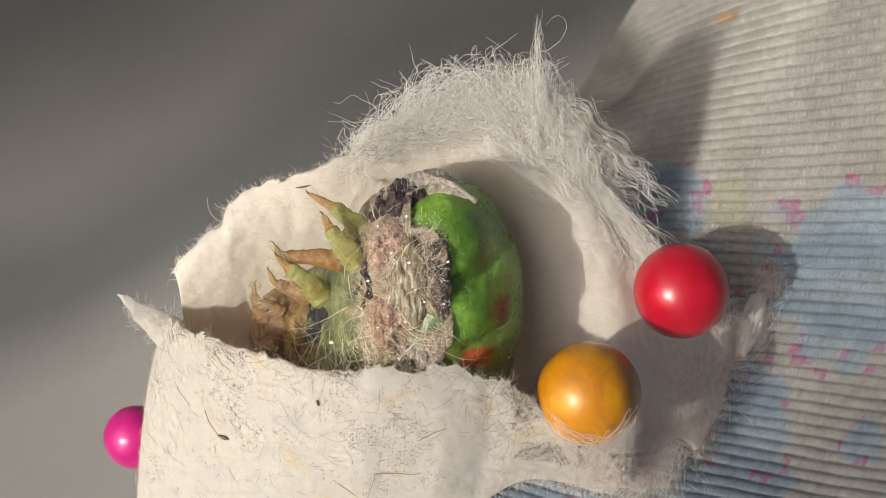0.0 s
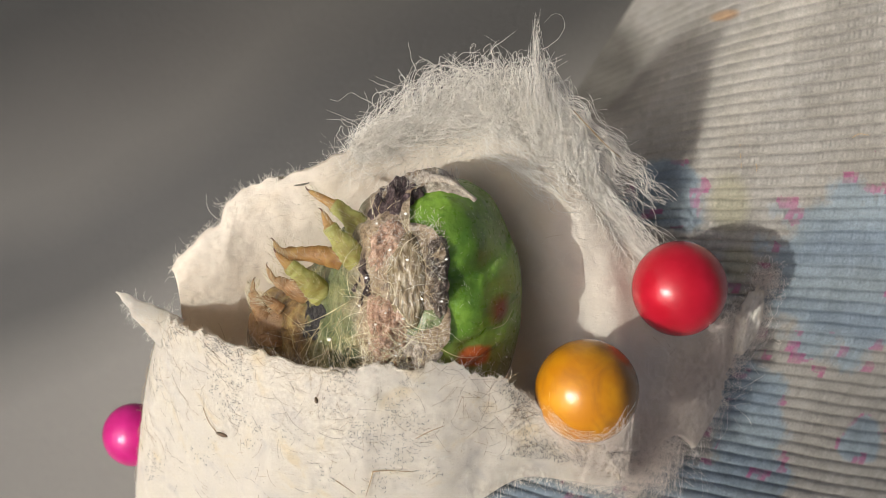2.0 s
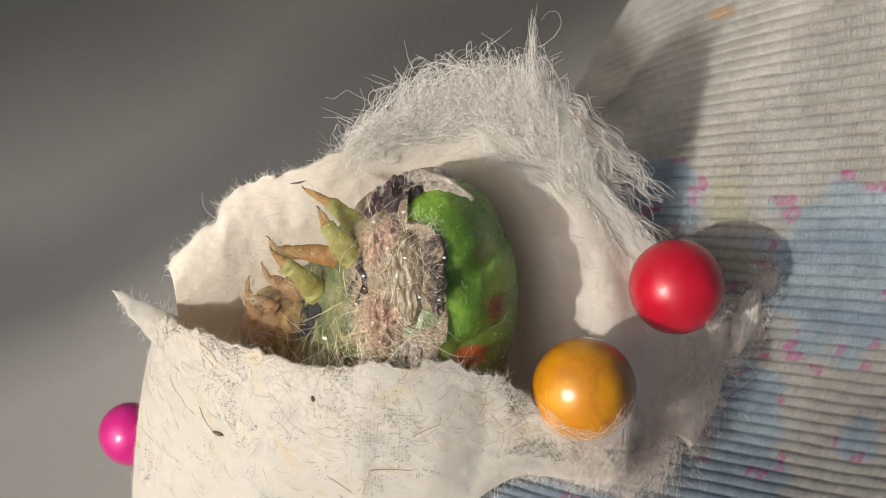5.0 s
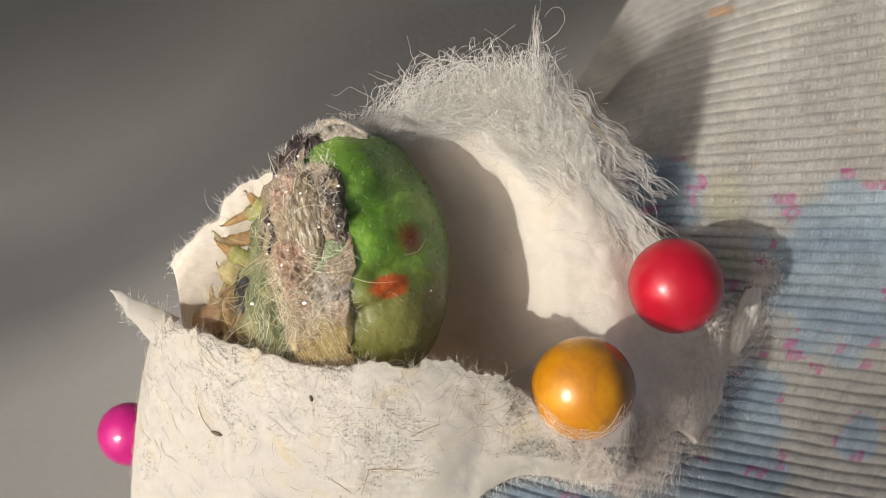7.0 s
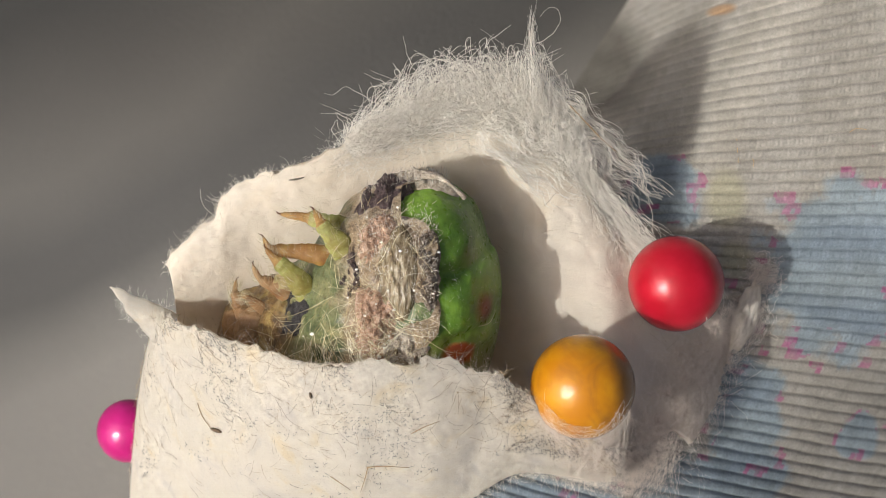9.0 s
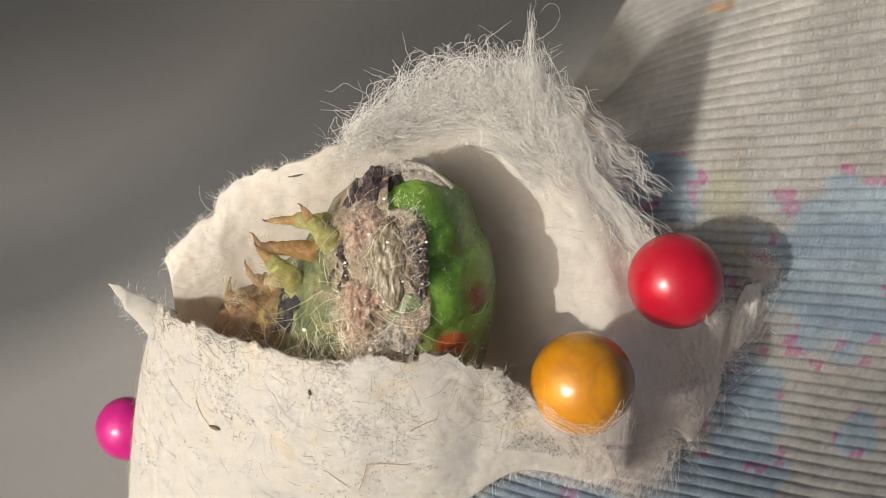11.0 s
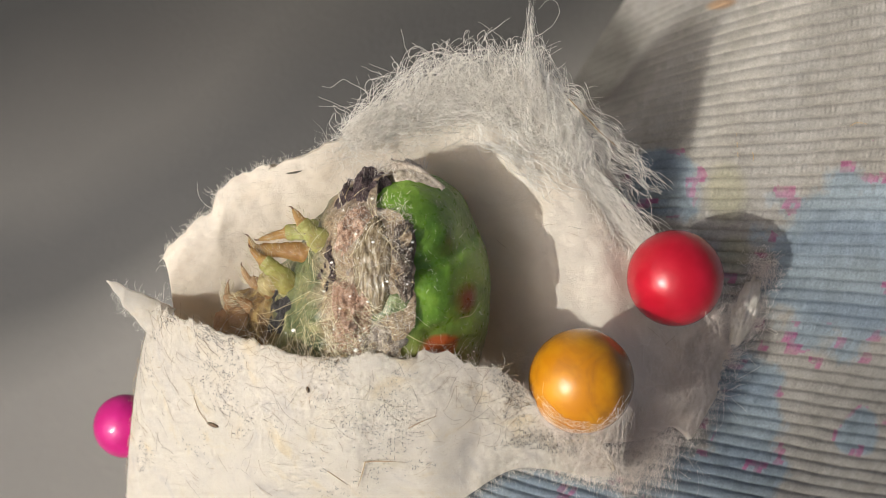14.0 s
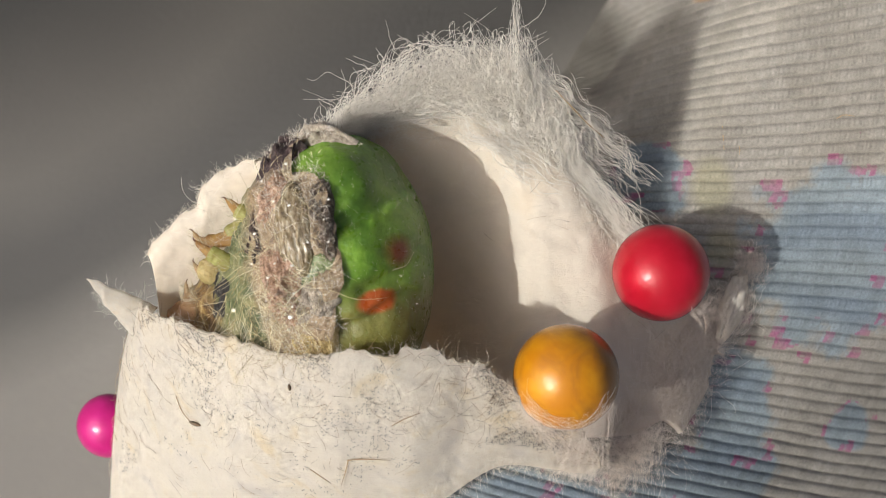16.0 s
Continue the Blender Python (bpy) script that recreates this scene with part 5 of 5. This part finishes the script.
    # setae
    gold = [
        hairs_on(130, (-5.57, -2.65), (-42, 18), (0.7, 2.2), (0.05, -0.75, 0.25), 0.35),
        hairs_on(120, (-3.25, -1.87), (-40, 15), (0.6, 1.8), (-0.3, 0.1, 0.4), 0.8),
        hairs_on(190, (-3.12, -1.31), (-44, -12), (0.4, 1.5), (-0.1, 0.1, 0.4), 1.2, 0.45),
        hairs_on(60, (-0.99, 0.3), (-30, 34), (0.3, 0.9), (0.1, 0.0, 0.3), 1.0, 0.5),
        hairs_on(50, (-4.22, 0.0), (-50, 30), (0.9, 2.2), (0.1, -0.2, 0.2), 0.7, 0.5),
        hairs_on(16, (-2.78, -0.3), (20, 60), (0.4, 1.3), (0.0, 0.3, 0.3), 0.8, 0.4),
        hairs_on(60, (-5.19, -3.12), (-34, 16), (1.0, 2.4), (0.25, -0.9, 0.15), 0.25, 0.2),
        hairs_on(40, (-7.45, -5.16), (-60, 20), (0.5, 1.9), (-0.3, 0.0, 0.6)),
        hairs_on(50, (-2.78, 0.14), (-70, -45), (0.2, 0.6), (0.1, -0.2, 0.4), 0.7, 0.3),
    ]
    G = np.concatenate(gold)
    part("setae", strands(G, rng.uniform(0.008, 0.017, len(G))), "gold_hair", skin, "fine golden hairs", kind="stuff")
    pale = [
        hairs_on(300, (-2.6, 0.7), (60, 76), (0.15, 0.6), (0.1, 0.4, 0.3), 0.7, 0.35),
        hairs_on(240, (-0.8, 0.4), (-22, 36), (0.12, 0.45), (0.1, 0.2, 0.4), 0.7, 0.42),
        hairs_on(260, (-3.03, 0.0), (-40, -14), (0.12, 0.5), (0, 0, 0.4), 1.2, 0.5),
        hairs_on(200, (-2.93, -1.2), (10, 44), (0.12, 0.5), (0, 0, 0.3), 1.2, 0.35),
    ]
    pale.append(hairs_on(240, (-2.2, 0.15), (-4, 42), (0.10, 0.32), (0.05, 0.25, 0.5), 0.6, 0.60))
    P = np.concatenate(pale)
    part("down", strands(P, rng.uniform(0.007, 0.0145, len(P))), "pale_hair", skin, "short pale down", kind="stuff")
    part("down", strands(hairs_on(260, (0.6, 2.96), (-80, 80), (0.06, 0.32), (0.3, 0.1, 0.1), 0.6, 0.0), 0.0045), "pale_hair", body, "sparse fine pale hairs", kind="stuff")
    BENDS = [
        [(-1.62, -2.5), (-1.09, -11.5), (-0.43, -14), (0.36, -11)],
        [(-1.62, -5), (-1.09, -13.5), (-0.43, -16), (0.36, -13.5)],
        [(-1.62, -8), (-1.09, -15.5), (-0.43, -18), (0.36, -16.5)],
        [(-1.62, -10.5), (-1.09, -17), (-0.43, -19.5), (0.36, -19)],
        [(-1.62, -13), (-1.09, -19), (-0.43, -21.5), (0.36, -22)],
    ]
    arcs = []
    for k, bend in enumerate(BENDS):
        arcs.append(spline([on_body(x, ph, 0.62 - 0.03 * k) for x, ph in bend], 14))
    arcs.append(spline([on_body(-0.21, -23, 0.5), on_body(0.7, -29.5, 0.5), on_body(1.67, -35, 0.4)], 14))
    arcs.append(spline([on_body(1.95, -25.5, 0.1), on_body(2.39, -26.5, 0.3), on_body(2.67, -21, 0.35)], 14))
    part("long_hair", strands(arcs, 0.016), "gold_hair", skin, "long pale curved hairs", kind="stuff")
    crumbs = [(-4.78, -2, 0.3), (-2.03, -27.5, 0.62), (-0.21, 32.5, 0.62), (-1.27, 41, 0.55), (-2.9, -16, 0.45), (-4.09, 43.5, 0.5), (-2.9, 16.5, 0.5), (0.14, -2, 0.5), (2.33, -57.5, 0.08), (-2.56, -7, 0.6), (-1.62, -19, 0.62), (-1.09, -33.5, 0.5), (-1.9, 25.5, 0.42), (-2.53, 44, 0.4), (-0.55, 64, 0.4), (0.36, 17, 0.45), (-3.25, 5, 0.45), (-5.16, -0.5, 0.4), (-1.4, -7.5, 0.7), (-0.8, -31, 0.5), (-0.43, -24.5, 0.5), (-2.12, -3, 0.68), (-1.81, -24, 0.66), (-2.9, 10.5, 0.4), (-1.15, 17.5, 0.66), (-0.62, -0.5, 0.6), (0.1, 8, 0.5), (-2.34, -33, 0.4)]
    for k, (x, ph, off) in enumerate(crumbs):
        host = body if x > 1.5 else skin
        part("grain", ball(on_body(x, ph, off), 0.085 if k < 2 else 0.055 - 0.012 * (k % 3), (1.2, 0.9, 0.8), 0.4, 2, float(k)), "crumb", host, "white grain of dust")
    return ob, pair, rest


# ---- everything, in its place ----
build_ground()
build_cushion()
COCOON, BACK_WALL, BACK_S, FRONT_S = build_cocoon()
build_pin("pin", (10.12, -1.77, -1.6), 2.04, "red", (0.25, -0.35, -0.9), "red pearl-headed pin stuck through the cocoon into the cushion")
build_pin("pin", (5.92, -5.87, 1.9), 2.13, "amber", (0.12, -0.25, -0.95), "dark amber pearl-headed pin stuck through the cocoon's edge")
build_pin("pin", (-14.54, -8.9, -11), 1.50, "pink", (0.9, 0.05, -0.45), "bright pink pearl-headed pin in the outer wall of the cocoon")
build_floss(BACK_S)
build_lint()
PUPA, LEGS, SHORT_LEGS = build_pupa()


# ---- what moves ----
def motions():
    # the pupa heaves, settles and heaves again: seconds, turn about x, y, z, shift in x, y, z
    heaves = [
        (0, 5.53, -5.71, 2.80, 0.36, 0.30, -0.06),
        (0.5, 5.10, -5.67, 2.27, 0.37, 0.26, -0.02),
        (1.5, 4.77, -5.93, 2.27, 0.37, 0.27, -0.01),
        (2.5, 4.73, -5.90, 2.03, 0.37, 0.27, 0.01),
        (3.5, 4.86, -5.61, 2.07, 0.33, 0.28, 0.03),
        (4, 4.72, -5.63, 2.23, 0.33, 0.28, 0.06),
        (4.2, 4.48, -5.50, 1.93, 0.34, 0.25, 0.04),
        (6.2, 3.81, -4.68, 1.64, 0.29, 0.22, 0.03),
        (6.3, -1.64, -9.09, 7.73, -0.88, 0.76, -0.03),
        (6.4, -6.84, -13.28, 13.53, -1.99, 1.28, -0.08),
        (6.5, -9.17, -15.17, 16.14, -2.49, 1.51, -0.11),
        (7, -9.04, -14.53, 12.91, -2.53, 1.48, -0.07),
        (7.1, -8.11, -12.72, 10.45, -2.24, 1.19, -0.03),
        (7.2, -0.65, -5.87, 4.85, -0.98, 0.51, -0.17),
        (7.3, -0.87, -3.35, 2.61, -0.45, 0.22, -0.26),
        (7.5, -0.94, -2.51, 1.86, -0.28, 0.12, -0.29),
        (8, -0.32, -2.59, 1.90, -0.33, 0.04, -0.29),
        (8.5, 0.00, 0.00, -0.00, -0.00, 0.00, -0.00),
        (9, 0.23, -0.13, 0.27, -0.24, 0.07, -0.28),
        (9.2, -1.47, -2.48, 1.52, -0.35, 0.11, -0.11),
        (9.35, -3.61, -7.23, 7.47, -1.40, 0.61, -0.00),
        (9.55, -5.75, -11.98, 13.43, -2.45, 1.10, 0.10),
        (10.05, -5.63, -11.95, 13.05, -2.55, 1.16, 0.13),
        (10.25, -2.82, -6.79, 7.54, -1.58, 0.70, 0.08),
        (10.5, -0.15, -1.67, 2.41, -0.51, 0.19, 0.00),
        (11.3, -0.15, -1.67, 2.41, -0.51, 0.19, 0.00),
        (11.5, -1.64, -2.66, 1.63, -0.52, 0.04, -0.04),
        (12, -1.29, -2.33, 1.35, -0.44, -0.02, 0.02),
        (12.5, -1.42, -2.58, 2.37, -0.43, -0.02, 0.01),
        (12.6, -1.68, -3.14, 3.04, -0.55, 0.05, 0.01),
        (12.7, -2.37, -4.65, 4.81, -0.87, 0.23, 0.03),
        (12.9, -4.97, -10.29, 11.44, -2.09, 0.90, 0.08),
        (13, -5.75, -11.98, 13.43, -2.45, 1.10, 0.10),
        (13.1, -5.63, -11.95, 13.05, -2.55, 1.16, 0.13),
        (13.5, -5.50, -11.92, 12.67, -2.65, 1.22, 0.16),
        (13.7, -4.38, -10.22, 9.66, -2.10, 0.87, 0.18),
        (13.8, -3.03, -8.16, 6.01, -1.43, 0.45, 0.19),
        (13.9, -1.99, -6.58, 3.21, -0.92, 0.13, 0.21),
        (14, -1.51, -5.85, 1.92, -0.68, -0.02, 0.21),
        (14.5, -0.19, -4.99, 1.03, -0.66, -0.09, 0.17),
        (15, -0.85, -5.96, 3.16, -0.68, 0.08, 0.13),
        (15.1, -1.37, -6.89, 4.52, -0.94, 0.22, 0.15),
        (15.2, -2.64, -9.18, 7.87, -1.59, 0.55, 0.20),
        (15.3, -3.84, -11.33, 11.02, -2.20, 0.86, 0.25),
        (15.4, -4.60, -12.69, 13.01, -2.58, 1.05, 0.28),
        (15.5, -4.83, -13.12, 13.63, -2.70, 1.11, 0.29),
        (16, -3.65, -11.57, 10.54, -2.40, 0.88, 0.42),
    ]

    def turned(rx, ry, rz, x, y, z):
        w = Vector((radians(rx), radians(ry), radians(rz)))
        q = Matrix.Rotation(w.length, 4, w) if w.length > 1e-6 else Matrix.Identity(4)
        return Matrix.Translation(at(PIVOT[0] + x, PIVOT[1] + y, PIVOT[2] + z)) @ q

    walk(PUPA, [(t, turned(*row)) for t, *row in heaves])
    # the foremost legs swing on the skin
    times = [0, 4.2, 6.2, 6.5, 7.0, 7.3, 9.2, 9.6, 10.1, 10.5, 11.3, 12.6, 13.05, 13.55, 13.95, 15.05, 15.45, 16.0]
    swing_rear = [0, 0, 4, 36, 38, 20, 24, 40, 40, 30, 30, 31, 52, 53, 42, 44, 57, 58]
    swing_front = [0, 0, 2, 8, 9, 4, 5, 12, 12, 6, 6, 6, 14, 14, 8, 8, 14, 14]
    # as the skin rolls, all legs draw in towards it
    drawn = [0, 0, 0, 1, 1, 0.2, 0.25, 1, 1, 0.3, 0.3, 0.3, 1, 1, 0.4, 0.45, 1, 0.95]
    for q, swing, way in zip(LEGS, (swing_rear, swing_front), ((0.75, -0.35, -0.5), (0.85, -0.45, -0.6))):
        home = q.location.copy()
        walk(q, [(t, Matrix.Translation(home + Vector(way) * k * MM) @ pose(0, 0, 0, 0, 0, a)) for t, a, k in zip(times, swing, drawn)])
    for q in SHORT_LEGS:
        home = q.location.copy()
        walk(q, [(t, Matrix.Translation(home + Vector((0.8, -0.55, -0.45)) * k * MM)) for t, k in zip(times, drawn)])
    # the rear wall gives a little as the pupa leans on it
    home = BACK_WALL.location.copy()
    give = [(0, 0), (6.1, 0), (6.5, 1), (7.0, 1), (7.35, 0), (9.2, 0), (9.6, 0.9), (10.1, 0.9), (10.5, 0), (12.6, 0), (13.05, 1), (13.55, 1), (13.95, 0), (15.05, 0), (15.45, 1), (16.0, 0.8)]
    walk(BACK_WALL, [(t, Matrix.Translation(home + Vector((0.19, 0.10, 0.0)) * MM * k)) for t, k in give])


motions()
